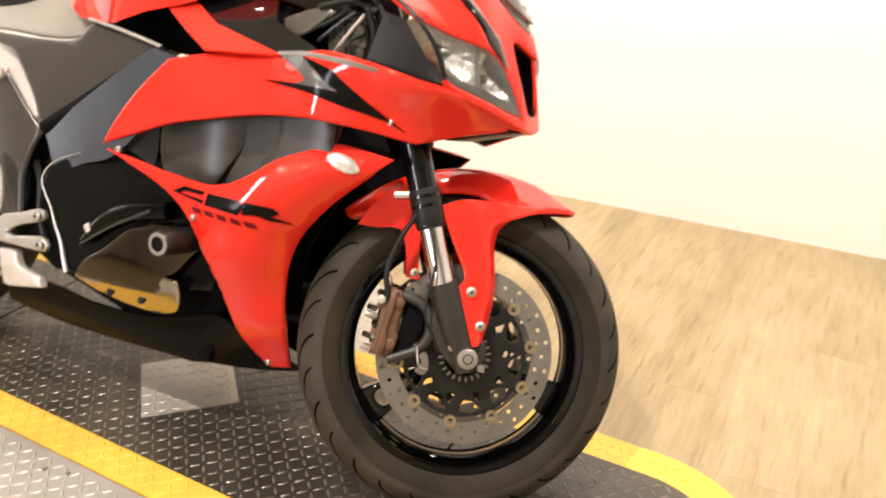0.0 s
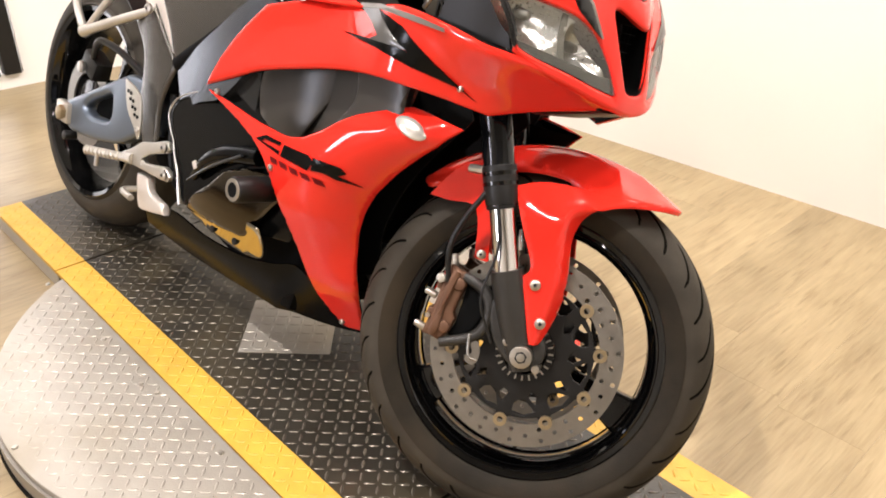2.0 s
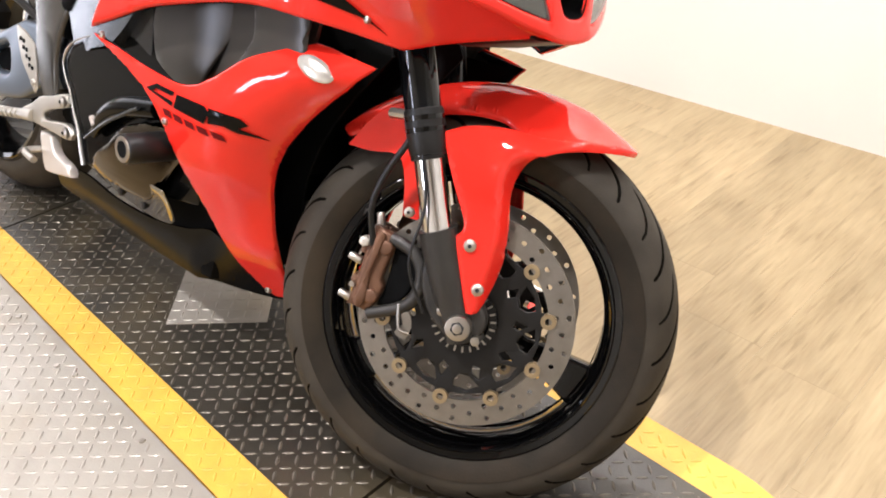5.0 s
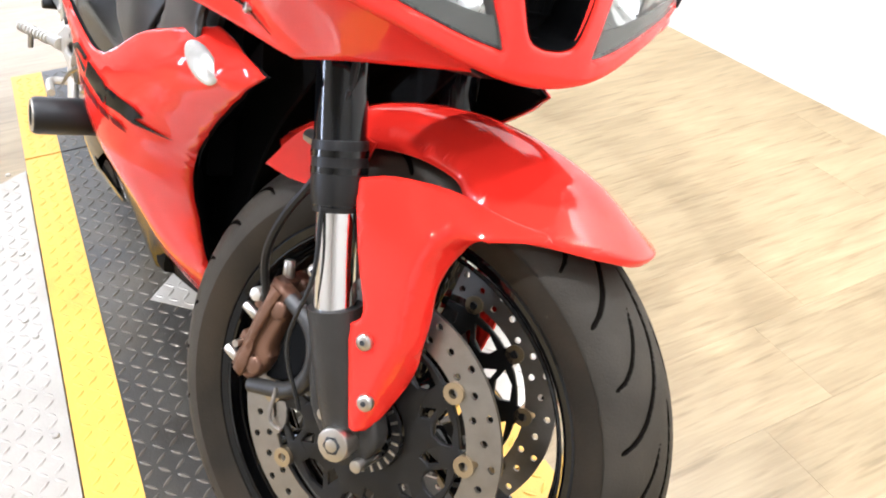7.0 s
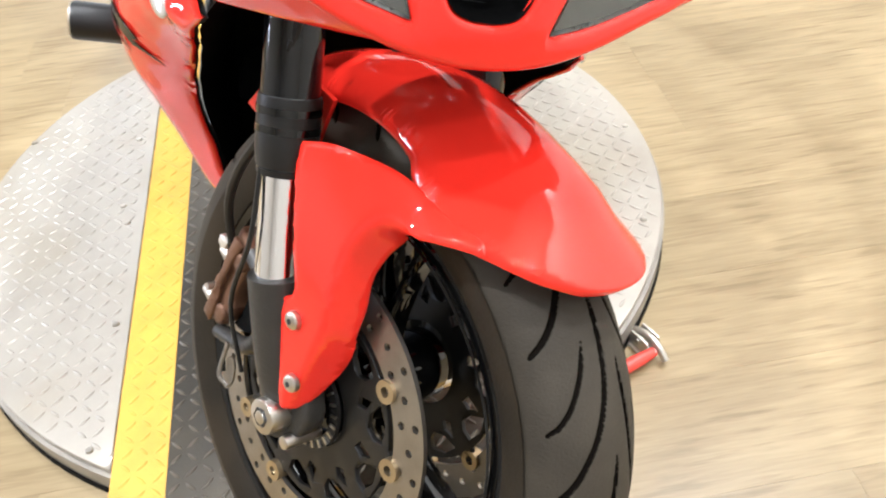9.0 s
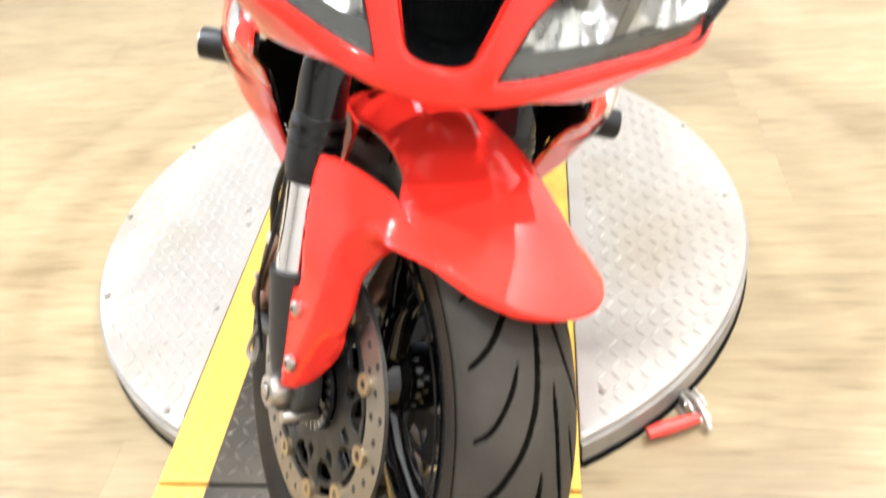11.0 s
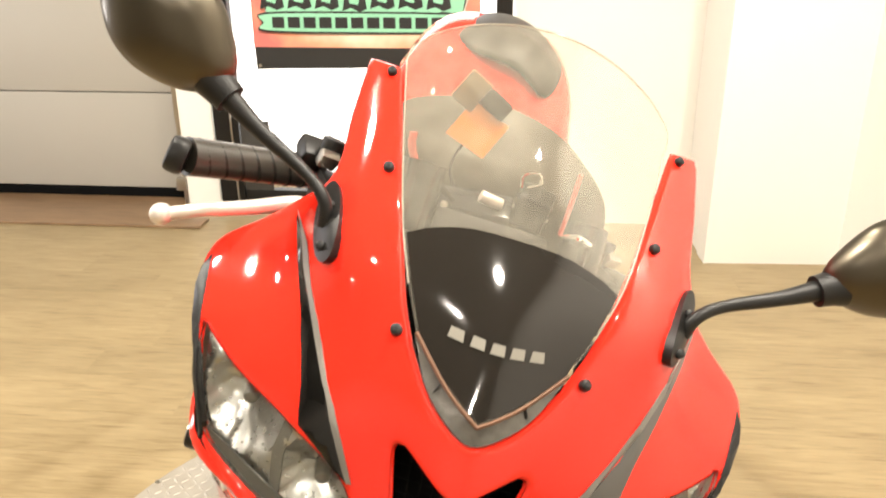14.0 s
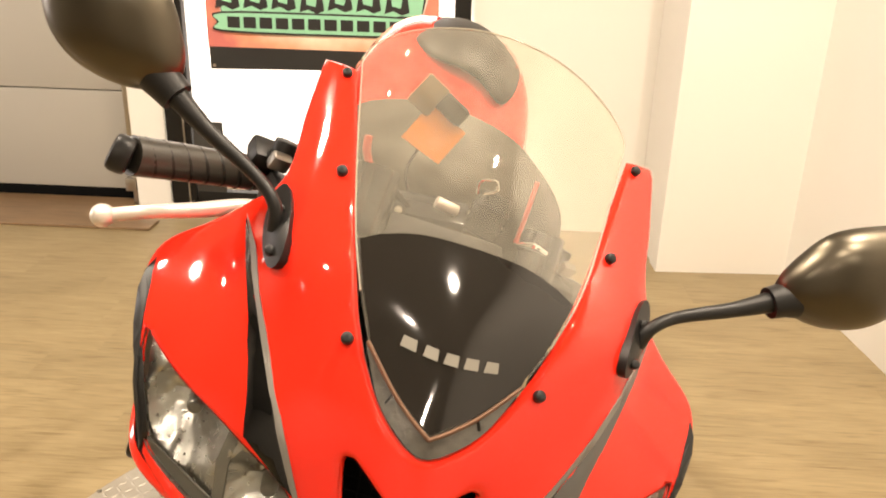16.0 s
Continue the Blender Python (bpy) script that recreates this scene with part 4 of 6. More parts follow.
    part("well_dark_wall", bm, VOID, bike, "black sheet put in for the dark wheel-well hollow")
    part("belly_pan", sheet(lambda x, z, s=s: (x, s * min(0.112 + 0.34 * (z - 0.13) - .25 * max(0, z - .2) - 3.0 * max(0, .16 - z) ** 2 * 4, max(.03, half_width(x, z) - .012) if x > -.45 else 1), z), curve([(-.97, .15)] * 2 + [(-.95, .2), (-.836, .222), (-.72, .214), (-.59, .224), (-.49, .248), (-.4, .27)] + [(-.284, .178)] * 2 + [(-.36, .166), (-.45, .162), (-.55, .157), (-.675, .146), (-.83, .138)], 4), (), 0.03, 0.005, (0, s, 0)), BELLY, bike, "glossy black belly pan")
    # frame slider
    slider = part("frame_slider", cyl(.022, .085, pose(-.43, s * .255, .418, 90), None, 24, 0.005), SATIN, bike, "black cylindrical frame slider")
    part("slider_ring", lathe([(.0125, .298), (.0185, .298), (.0195, .294), (.0125, .294)], 28, pose(-.43, 0, .418) @ Matrix.Diagonal((1, s, 1, 1))), STEEL, slider, "bare metal ring at the slider's end")
    part("slider_bore", cyl(.0128, .002, pose(-.43, s * .2968, .418, 90), None, 24), VOID, slider)

# -- nose cowl with its openings
R_EDGE = [(.171, 1.038)] * 2 + [(.168, .998), (.163, .966), (.18, .935), (.207, .905)] + [(.24, .88), (.249, .864), (.246, .848), (.236, .832), (.215, .8), (.203, .765)] + [(.2, .745)] * 2 + [(.165, .727), (.12, .715), (.08, .703), (.04, .694)]
OUTER = R_EDGE + [(0, .69)] + [(-a, b) for a, b in reversed(R_EDGE)]
SCREEN_EDGE = [(.139, 1.041)] * 2 + [(.11, .99), (.088, .948), (.072, .912)] + [(.06, .891)] * 2 + [(.042, .87), (.022, .856)]
OUTER = OUTER + [(-a, b) for a, b in SCREEN_EDGE] + [(0, .849)] + list(reversed(SCREEN_EDGE))
LAMP = [(.226, .831)] * 2 + [(.186, .817), (.135, .808), (.09, .789), (.066, .763), (.053, .735)] + [(.046, .716)] * 2 + [(.08, .722), (.128, .734), (.183, .747), (.203, .763), (.218, .797)]
NOSTRIL = [(.047, .828), (.052, .822), (.044, .79), (.034, .755), (.024, .729), (.012, .722), (0, .721)]
NOSTRIL = NOSTRIL + [(-a, b) for a, b in reversed(NOSTRIL[:-1])] + [(-.04, .826), (-.012, .812), (0, .81), (.012, .812), (.04, .826)]
holes = [curve(LAMP, 5), curve(mirrored(LAMP, -1), 5), curve(NOSTRIL, 4)]
cowl = part("nose_cowl", sheet(on_nose, curve(OUTER, 5), holes, 0.014, 0.003, (1, 0, 0.3), 0, .006), RED, bike, "glossy red front cowl")
for s in (1, -1):
    part("cowl_stripe", sheet(on_nose, mirrored([(.182, .915), (.148, .873), (.124, .813), (.077, .785), (.102, .824), (.134, .87), (.168, .908)], s), (), 0.008, 0.0006, (1, 0, 0), 0.0016), BLACK if s < 0 else GREY, cowl, "dark tapering stripe decal")
    part("cowl_pinstripe", sheet(on_nose, mirrored([(.182, .917), (.168, .908), (.134, .87), (.102, .824), (.077, .785), (.0735, .786), (.0975, .8265), (.1295, .8725), (.163, .911)], s), (), 0.008, 0.0006, (1, 0, 0), 0.0018), SILVER, cowl, "silver edge stripe decal")
    for u, z in ((.075, .896), (.118, .98), (.144, 1.033)):
        p = Vector(on_nose(s * u, z)) + Vector((.003, 0, .002))
        bolt(cowl, p, (.7, s * .25, .65), 0.0048, "screw", SATIN)
part("chin", side_slab(curve([(.04, .69)] * 2 + [(-.02, .672), (-.08, .658)] + [(-.1, .70)] * 2 + [(.02, .72)] * 2, 4), 0.12, 0, 0.01), SATIN, cowl, "black chin piece under the nose")

for s in (1, -1):
    part("cowl_edge", sheet(on_nose, mirrored([(.242, .866), (.2465, .856), (.2455, .846), (.237, .829), (.223, .806), (.211, .782), (.204, .764), (.201, .75), (.199, .757), (.206, .775), (.217, .799), (.2275, .828), (.235, .848)], s), (), 0.01, 0.007, (1, 0, 0.3), 0.0015, .0015), SATIN, cowl, "black rubber edge beside the headlight")

# -- air intake behind the nostril
duct = part("air_intake", sheet(lambda u, z: (nose_x(u, z) - 0.05, u, z), curve([(a * 1.1, .775 + (b - .775) * 1.1) for a, b in NOSTRIL], 3), (), 0.02, 0.003, (1, 0, 0)), VOID, bike, "black ram-air intake")
bm = bmesh.new()
ring = curve(NOSTRIL, 4)
a = [bm.verts.new(Vector(on_nose(v.x, v.y)) + Vector((-.002, 0, 0))) for v in ring]
b = [bm.verts.new(Vector((nose_x(v.x, v.y) - 0.055, v.x * 1.04, .775 + (v.y - .775) * 1.04))) for v in ring]
for i in range(len(ring)):
    bm.faces.new((a[i], a[(i + 1) % len(ring)], b[(i + 1) % len(ring)], b[i]))
bmesh.ops.solidify(bm, geom=bm.faces[:], thickness=0.002)
part("intake_wall", bm, VOID, duct)
bm = bmesh.new()
for k in range(7):
    z = .735 + k * .013
    wdt = 0.02 + (z - .722) * 0.36
    pipe([(nose_x(0, z) - 0.045, -wdt, z), (nose_x(0, z) - 0.045, wdt, z)], 0.0008, 6, 1, bm)
for k in range(-3, 4):
    pipe([(nose_x(0, .74) - 0.046, k * 0.008, .73), (nose_x(0, .81) - 0.046, k * 0.012, .815)], 0.0008, 6, 1, bm)
part("intake_grille", bm, VOID, duct, "black wire grille")

# -- headlights
REFLECT = mat("lamp_reflector", (0.62, 0.61, 0.59), 0.28, 1.0, 0, 0.04, 30)
LAMP_TRIM = mat("grey_lamp_trim", (0.1, 0.098, 0.09), 0.35, 0.3, 0, 0.1, 20)
LAMP_CLEAR = mat("smoked_clear_lens", (0.1, 0.092, 0.08), 0.2, 0.3, 0.8, 0.5, 90, 0.5, 120)
LAMP_GREY = mat("lamp_housing_grey", (0.2, 0.19, 0.17), 0.3, 0.4, 0, 0.1, 20)
for s in (1, -1):
    edge = curve(mirrored(LAMP, s), 5)
    lamp_ob = part("headlight", sheet(on_nose, edge, (), 0.014, 0.003, (1, 0, 0.3), -0.0005), LENS, bike, "clear headlight lens with chrome reflectors")
    lamp_ob.visible_shadow = False
    cx, cz = s * .125, .773
    bm = bmesh.new()
    a = [bm.verts.new(Vector(on_nose(v.x, v.y)) + Vector((-.003, 0, 0))) for v in edge]
    b = [bm.verts.new((nose_x(v.x, v.y) - 0.05, cx + (v.x - cx) * 0.86, cz + (v.y - cz) * 0.8)) for v in edge]
    for i in range(len(edge)):
        bm.faces.new((a[i], a[(i + 1) % len(edge)], b[(i + 1) % len(edge)], b[i]))
    bmesh.ops.solidify(bm, geom=bm.faces[:], thickness=0.002)
    part("lamp_bezel", bm, REFLECT, lamp_ob, "silver lamp bezel")
    bowls = ((.17, .792, .03), (.096, .764, .026))

    def facets(u, z, s=s):
        """Two bowls side by side, each cut into radial facets."""
        cu, cz, r0 = bowls[0] if s * u > .134 else bowls[1]
        du, dz = s * u - cu, z - cz
        r, t = math.hypot(du, dz), math.atan2(dz, du)
        cut = .0022 * abs(math.sin(6 * t + (1.5 if r > r0 * .75 else 0))) * min(1, r / .01)
        return (nose_x(u, z) - .044 + min(.03, 20 * r * r) + cut, u, z)

    part("reflector", sheet(facets, [(cx + (v.x - cx) * 0.93, cz + (v.y - cz) * 0.9) for v in edge], (), 0.0035, 0.002, (1, 0, 0)), REFLECT, lamp_ob, "faceted silver reflector")
    for cu, cw, r0 in bowls:
        part("bulb_cap", cyl(.0085, .02, pose(nose_x(s * cu, cw) - .034, s * cu, cw, 0, 90), .006, 16, .002), LAMP_GREY, lamp_ob, "grey bulb shroud")
    part("lamp_divider", sheet(lambda u, z: (nose_x(u, z) - 0.012, u, z), mirrored([(.128, .806), (.136, .806), (.14, .775), (.134, .739), (.125, .737), (.13, .775)], s), (), 0.01, 0.002, (1, 0, 0)), LAMP_GREY, lamp_ob)
    part("lamp_trim", sheet(lambda u, z: (nose_x(u, z) - 0.006, u, z), curve(mirrored([(.046, .717)] * 2 + [(.08, .723), (.128, .735), (.183, .748)] + [(.2, .76)] * 2 + [(.18, .757), (.125, .747), (.075, .738)] + [(.052, .737)] * 2, s), 3), (), 0.02, 0.002, (1, 0, 0)), LAMP_TRIM, lamp_ob, "grey lower lamp trim")
    # black side infill beside the lamp
    part("cowl_side", sheet(lambda x, z, s=s: (x, s * (0.205 + 0.35 * max(0, -.05 - x) * (1 - max(0, -.05 - x) * 4) - 0.5 * max(0, z - .85) - 0.12 * max(0, .8 - z)), z), curve([(-.15, .75)] * 2 + [(-.128, .832)] * 2 + [(-.1, .826), (-.076, .81), (-.047, .775)] + [(-.034, .746)] * 2 + [(-.09, .748)], 4), (), 0.02, 0.004, (0, s, 0)), SATIN, bike, "matt black cowl side panel")

# -- windscreen
ACRYLIC = mat("acrylic_edge_highlight", (0.3, 0.28, 0.23), 0.2, 0, 0, 0.1, 9)
TINT = mat("black_tinted_screen", (0.014, 0.012, 0.01), 0.05, 0, 0.0, 0.05, 6, spec=0.4)
GLASS = [(.0, .864)] * 2 + [(.03, .879), (.057, .897)] + [(.062, .903)] * 2 + [(.076, .925), (.094, .957), (.112, .993), (.13, 1.03), (.1355, 1.044), (.132, 1.055), (.113, 1.071), (.08, 1.088), (.04, 1.1)]
GLASS = GLASS + [(0, 1.104)] + [(-a, b) for a, b in reversed(GLASS[2:])]
pane = part("windscreen", sheet(on_screen, curve(GLASS, 5), (), 0.016, 0.0025, (1, 0, .5), 0.001), SCREEN, bike, "clear windscreen with a black tinted base")
pane.visible_shadow = False
TINTED = [(.0, .866)] * 2 + [(.03, .881), (.056, .898)] + [(.06, .904)] * 2 + [(.074, .926)] + [(.088, .951)] * 2 + [(.07, .958), (.04, .965)]
TINTED = TINTED + [(0, .967)] + [(-a, b) for a, b in reversed(TINTED[2:])]
part("tinted_base", sheet(on_screen, curve(TINTED, 4), (), 0.014, 0.001, (1, 0, .5), 0.0022), TINT, pane, "black tinted lower screen")
for c, w in ((-.0305, .0062), (-.0135, .0056), (.0015, .0056), (.0165, .0056), (.032, .0056)):
    part("maker_mark_block", sheet(on_screen, [(c - w, .9045), (c + w, .9045), (c + w * .85, .9108), (c - w * .85, .9108)], (), 0.05, 0.0004, (1, 0, .5), 0.0032), MARK, pane)
rim = [(s * u, z) for s, pts in ((1, GLASS[6:16]), (-1, GLASS[6:16][::-1])) for u, z in pts]
# thin pale rod that paints the highlight along the acrylic edge
part("screen_rim", pipe([Vector(on_screen(u, z)) for u, z in rim], .0008, 6, 4), ACRYLIC, pane, "pale highlight line along the screen edge")
part("screen_trim", pipe([Vector(on_screen(*p)) + Vector((.003, 0, .001)) for p in [(-.06, .9), (-.03, .879), (-.004, .866), (.004, .866), (.03, .879), (.06, .9)]], 0.0016, 8), BRONZE, pane, "thin bronze trim line")
STRIP = [(.061, .898)] * 2 + [(.042, .872), (.022, .858), (0, .85), (-.022, .858), (-.042, .872)] + [(-.061, .898)] * 2 + [(-.03, .88), (0, .866), (.03, .88)]
strip = part("position_light", sheet(on_nose, curve(STRIP, 4), (), 0.012, 0.003, (1, 0, .5), -0.001), LAMP_CLEAR, bike, "clear position light below the windscreen")
for s in (1, -1):
    part("light_rib", pipe([Vector(on_nose(s * .036, .872)), Vector(on_nose(s * .032, .88))], 0.001, 6, 2), DARK, strip)

# -- mirrors
for s in (1, -1):
    dip = .011 if s > 0 else 0
    mir = part("mirror", pipe([(-.088, s * .152, .935), (-.09, s * .158, .955 - dip * .3), (-.1, s * .178, .968 - dip * .4), (-.112, s * .225, .988 - dip * .6), (-.121, s * .262, 1.008 - dip * .8), (-.124, s * .276, 1.016 - dip)], [.0064, .0054, .0052, .0066, .0102, .0162], 16), SATIN, bike, "black rear-view mirror on a slim stem")
    part("stem_collar", pipe([(-.1185, s * .252, 1.0025 - dip * .8), (-.121, s * .263, 1.0085 - dip * .85), (-.123, s * .272, 1.0135 - dip)], [.0135, .0148, .0165], 18, 3), SATIN, mir)
    bolt(mir, Vector((nose_x(s * .153, .95) + .0115, s * .153, .95)), (.8, 0, .6), 0.0036, "base_bolt", SATIN)
    part("mirror_base", sheet(lambda u, z: (nose_x(u, z) + 0.010, u, z), [(s * .152 + .0125 * math.cos(a), .938 + .023 * math.sin(a) + s * .006 * math.cos(a)) for a in [k * math.pi / 10 for k in range(20)]], (), 0.01, 0.012, (1, 0, .5)), SATIN, mir)
    bolt(mir, Vector((nose_x(s * .15, .925) + .011, s * .15, .925)), (.8, 0, .6), 0.0042, "base_bolt", SATIN)
    bm = ball(1, None, 40)
    rim_line = curve([(.05, .047), (.0585, .026), (.058, -.004), (.044, -.032), (.018, -.049), (-.02, -.053), (-.05, -.043), (-.059, -.026), (-.052, -.002), (-.034, .026), (0, .043), (.032, .052)], 4)
    turn = sorted((math.atan2(q.y, q.x), math.hypot(q.x, q.y)) for q in rim_line)
    for v in bm.verts:
        x, y, z = v.co
        reach = float(np.interp(math.atan2(z, y), [q[0] for q in turn], [q[1] for q in turn], period=2 * math.pi))
        v.co = Vector((abs(x) ** 0.9 * 0.036 if x > 0 else x * 0.012, y * reach, z * reach))
    shell = part("mirror_shell", bm, MIRROR_BLACK, mir, "satin black teardrop mirror shell", pose(-.135, s * .312, 1.048 - dip, 0, 0, s * 8) @ Matrix.Diagonal((1, s, 1, 1)))
    part("mirror_glass", lathe([(0.0005, 0), (.027, 0), (.027, .001), (.0005, .001)], 28, pose(-.147, s * .312, 1.049 - dip, 0, 0, 90) @ Matrix.Diagonal((1.25, 1, 1, 1))), CHROME, mir)

# -- tank, seat, tail and frame
tank = bmesh.new()
rows = []
for x, w0, z0, z1 in ((-.4, .05, .86, .93), (-.45, .095, .84, .995), (-.5, .12, .82, 1.045), (-.55, .13, .8, 1.066), (-.62, .135, .78, 1.072), (-.7, .13, .75, 1.04), (-.8, .11, .75, .93), (-.88, .07, .77, .85)):
    ringv = []
    for k in range(25):
        a = math.pi * k / 24
        cu, sn = math.cos(a), math.sin(a)
        ringv.append(tank.verts.new((x, -.036 + w0 * 1.05 * math.copysign(abs(cu) ** 0.62, cu), z0 + (z1 - z0) * sn ** 0.8)))
    rows.append(ringv)
for a, b in zip(rows, rows[1:]):
    for k in range(24):
        tank.faces.new((a[k], a[k + 1], b[k + 1], b[k]))
tank.faces.new(rows[0])
tank.faces.new(rows[-1][::-1])
tank_ob = part("fuel_tank", tank, RED, bike, "glossy red fuel tank with a dark pad")
pad_z = lambda x, y: (x, y, 1.079 - 1.2 * (x + .6) ** 2 - 5.5 * (y + .03) ** 2 - (5 * (x + .53) ** 2 if x > -.53 else 0))
part("tank_pad", sheet(pad_z, curve([(-.483, -.072), (-.468, -.01), (-.466, .03), (-.52, .047), (-.64, .045), (-.66, -.03), (-.64, -.095), (-.54, -.102)], 4), (), 0.014, 0.01, (0, 0, 1), 0, .006), DARK, tank_ob, "dark grey cover on the tank top")
for s in (1, -1):
    part("tank_side_cover", sheet(lambda x, z, s=s: (x, s * (.17 - .06 * (x + .7) - .12 * max(0, z - .66) + .5 * (z - .62) * (x + .75)), z), curve([(-.86, .556)] * 2 + [(-.885, .6), (-.94, .662), (-.995, .68)] + [(-.995, .698)] * 2 + [(-.89, .70), (-.8, .71)] + [(-.765, .748)] * 2 + [(-.68, .738)] + [(-.582, .722)] * 2 + [(-.628, .69), (-.681, .65), (-.754, .598), (-.83, .545)], 4), (), 0.025, 0.006, (0, s, 0), 0, .01), GLOSS, bike, "satin black tank side cover")
    part("cover_seam", pipe([(-.845, s * .17, .535), (-.754, s * .176, .593), (-.681, s * .176, .645), (-.628, s * .176, .686), (-.575, s * .172, .722)], [.015, .014, .013, .01, .007], 10), VOID, bike, "black rubber seam")
    part("frame_spar", sheet(lambda x, z, s=s: (x, s * (.176 + .03 * math.sin(6 * (x + .84)) - .2 * (z - .6) ** 2), z), curve([(-.84, .53)] * 2 + [(-.754, .59), (-.681, .642), (-.628, .682)] + [(-.572, .72)] * 2 + [(-.5, .71)] * 2 + [(-.56, .6), (-.64, .52), (-.72, .49)] + [(-.8, .45)] * 2, 4), (), 0.03, 0.02, (0, s, 0)), SPAR, bike, "dark cast frame spar, coloured for its bluish sheen")
    part("dash_flank", sheet(lambda x, z, s=s: (x, s * (.228 - 1.0 * (z - .735)), z), [(-.6, .803), (-.54, .813), (-.46, .778), (-.38, .762), (-.3, .746), (-.44, .733), (-.53, .77)], (), 0.02, 0.004, (0, s, 1)), RED, bike, "glossy red inner flank panel")
    part("dash_cover", sheet(lambda x, z, s=s: (x, s * (.224 - 1.0 * (z - .735)), z), [(-.56, .815), (-.386, .834), (-.352, .796), (-.215, .752), (-.3, .742), (-.4, .76), (-.46, .775)], (), 0.02, 0.004, (0, s, 1)), BLACK, bike, "glossy black dash side cover")
    part("seat_rail_cover", side_slab(curve([(-.884, .545)] * 2 + [(-.9, .6), (-.94, .642), (-.99, .667), (-1.1, .7)] + [(-1.1, .655)] * 2 + [(-1.0, .618), (-.946, .589), (-.915, .555)], 4), 0.015, s * 0.152, 0.004), PEARL, bike, "silver painted seat rail cover")
    plate = part("frame_plate", sheet(lambda x, z, s=s: (x, s * (.142 + .026 * math.cos(9 * (x + .93 + .35 * (z - .5)))), z), curve([(-1.059, .585)] * 2 + [(-1.008, .539), (-.993, .506), (-.996, .456), (-1.003, .405), (-.976, .349)] + [(-.951, .319)] * 2 + [(-.9, .33)] * 2 + [(-.901, .384), (-.902, .433), (-.884, .486)] + [(-.864, .525)] * 2 + [(-.901, .56)] + [(-.975, .63)] * 2, 4), (), 0.012, 0.006, (0, s, 0), 0, .008), GLOSS, bike, "glossy dark frame side plate")
    part("plate_edge", pipe([(-1.05, s * .14, .575), (-1.008, s * .151, .539), (-.994, s * .153, .506), (-.997, s * .152, .456), (-1.0, s * .15, .42)], .0024, 6), PEARL, plate, "thin bright plate edge")
    bolt(bike, (-.874, s * .156, .548), (0, s, 0), 0.009, "frame_bolt")
    part("engine_cover", sheet(lambda x, z, s=s: (x, s * (.19 - .15 * max(0, z - .47)), z), curve([(-.717, .513)] * 2 + [(-.774, .489), (-.803, .468), (-.816, .442), (-.806, .417), (-.788, .393), (-.773, .362), (-.755, .334), (-.743, .302)] + [(-.734, .28)] * 2 + [(-.68, .285), (-.55, .3)] + [(-.4, .33)] * 2 + [(-.37, .42)] * 2 + [(-.45, .5)] + [(-.58, .55)] * 2, 4), (), 0.015, 0.006, (0, s, 0), 0, .004), ENGINE, bike, "glossy black engine side cover")
    # black plate put in for the shade in the gap by the pivot
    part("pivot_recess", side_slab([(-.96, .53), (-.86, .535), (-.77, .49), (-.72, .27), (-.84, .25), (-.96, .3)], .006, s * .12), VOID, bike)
    part("loom_cable", pipe([(-.9, s * .14, .46), (-.87, s * .15, .42), (-.865, s * .15, .36), (-.84, s * .15, .3)], .007, 8), SATIN, bike)
    # steel rod added as the highlight along the black cover's lip
    part("cover_edge", pipe([(-.72, s * .192, .512), (-.774, s * .194, .489), (-.803, s * .194, .468), (-.816, s * .194, .442), (-.806, s * .194, .417), (-.788, s * .194, .393), (-.773, s * .194, .362), (-.755, s * .194, .334), (-.743, s * .194, .302), (-.734, s * .194, .28)], [.0006, .0012, .0018, .0018, .0014, .0014, .0018, .003, .004, .004], 8), STEEL, bike, "thin pale line for the glints on the cover lip")
    part("polished_cover", sheet(lambda x, z, s=s: (x, s * (.214 - .5 * (x + .57) ** 2 - .012 * math.log(1 + math.exp((.3 - z) / .02))), z), curve([(-.735, .272)] * 2 + [(-.682, .32), (-.63, .356), (-.58, .4)] + [(-.52, .425)] * 2 + [(-.46, .43)] + [(-.425, .4)] * 2 + [(-.449, .37), (-.476, .334), (-.51, .298), (-.545, .292)] + [(-.579, .287)] * 2 + [(-.65, .28)], 4), (), 0.01, 0.005, (0, s, 0), 0, .005), SHEEN, bike, "dark polished metal side cover")
    part("lower_cover", sheet(lambda x, z, s=s: (x, s * (.178 + .6 * (z - .27) + .6 * (z - .27) ** 2 - .1 * (x + .58) ** 2), z), curve([(-.738, .27)] * 2 + [(-.65, .29), (-.58, .31), (-.51, .315)] + [(-.485, .335)] * 2 + [(-.452, .335)] * 2 + [(-.458, .305), (-.478, .268), (-.51, .252), (-.56, .244), (-.64, .245), (-.7, .255)], 4), (), 0.012, 0.004, (0, s, 0), 0, .004), MIRRORED, bike, "polished lower engine cover")
    for q, v in ((-.64, .262), (-.56, .268)):
        part("cover_bolt", cyl(.007, .006, pose(q, s * (.18 + .68 * (v - .27)), v, 90), None, 12, .001), SATIN, bike)
    part("engine_tube", pipe([(-.69, s * .2, .352), (-.64, s * .208, .4), (-.585, s * .208, .43), (-.5, s * .2, .45)], [.008, .014, .017, .016], 16), ENGINE, bike, "glossy black side tube")
    part("stay_tab", box(.011, .004, .015, pose(-.668, s * .216, .383, 0, -35), .001), PEARL, bike, "small white tab")
    part("stay_bar", pipe([(-.672, s * .226, .352), (-.6, s * .228, .402), (-.52, s * .224, .448)], [.002, .003, .0035], 8), FRAME, bike, "thin dark stay bar")
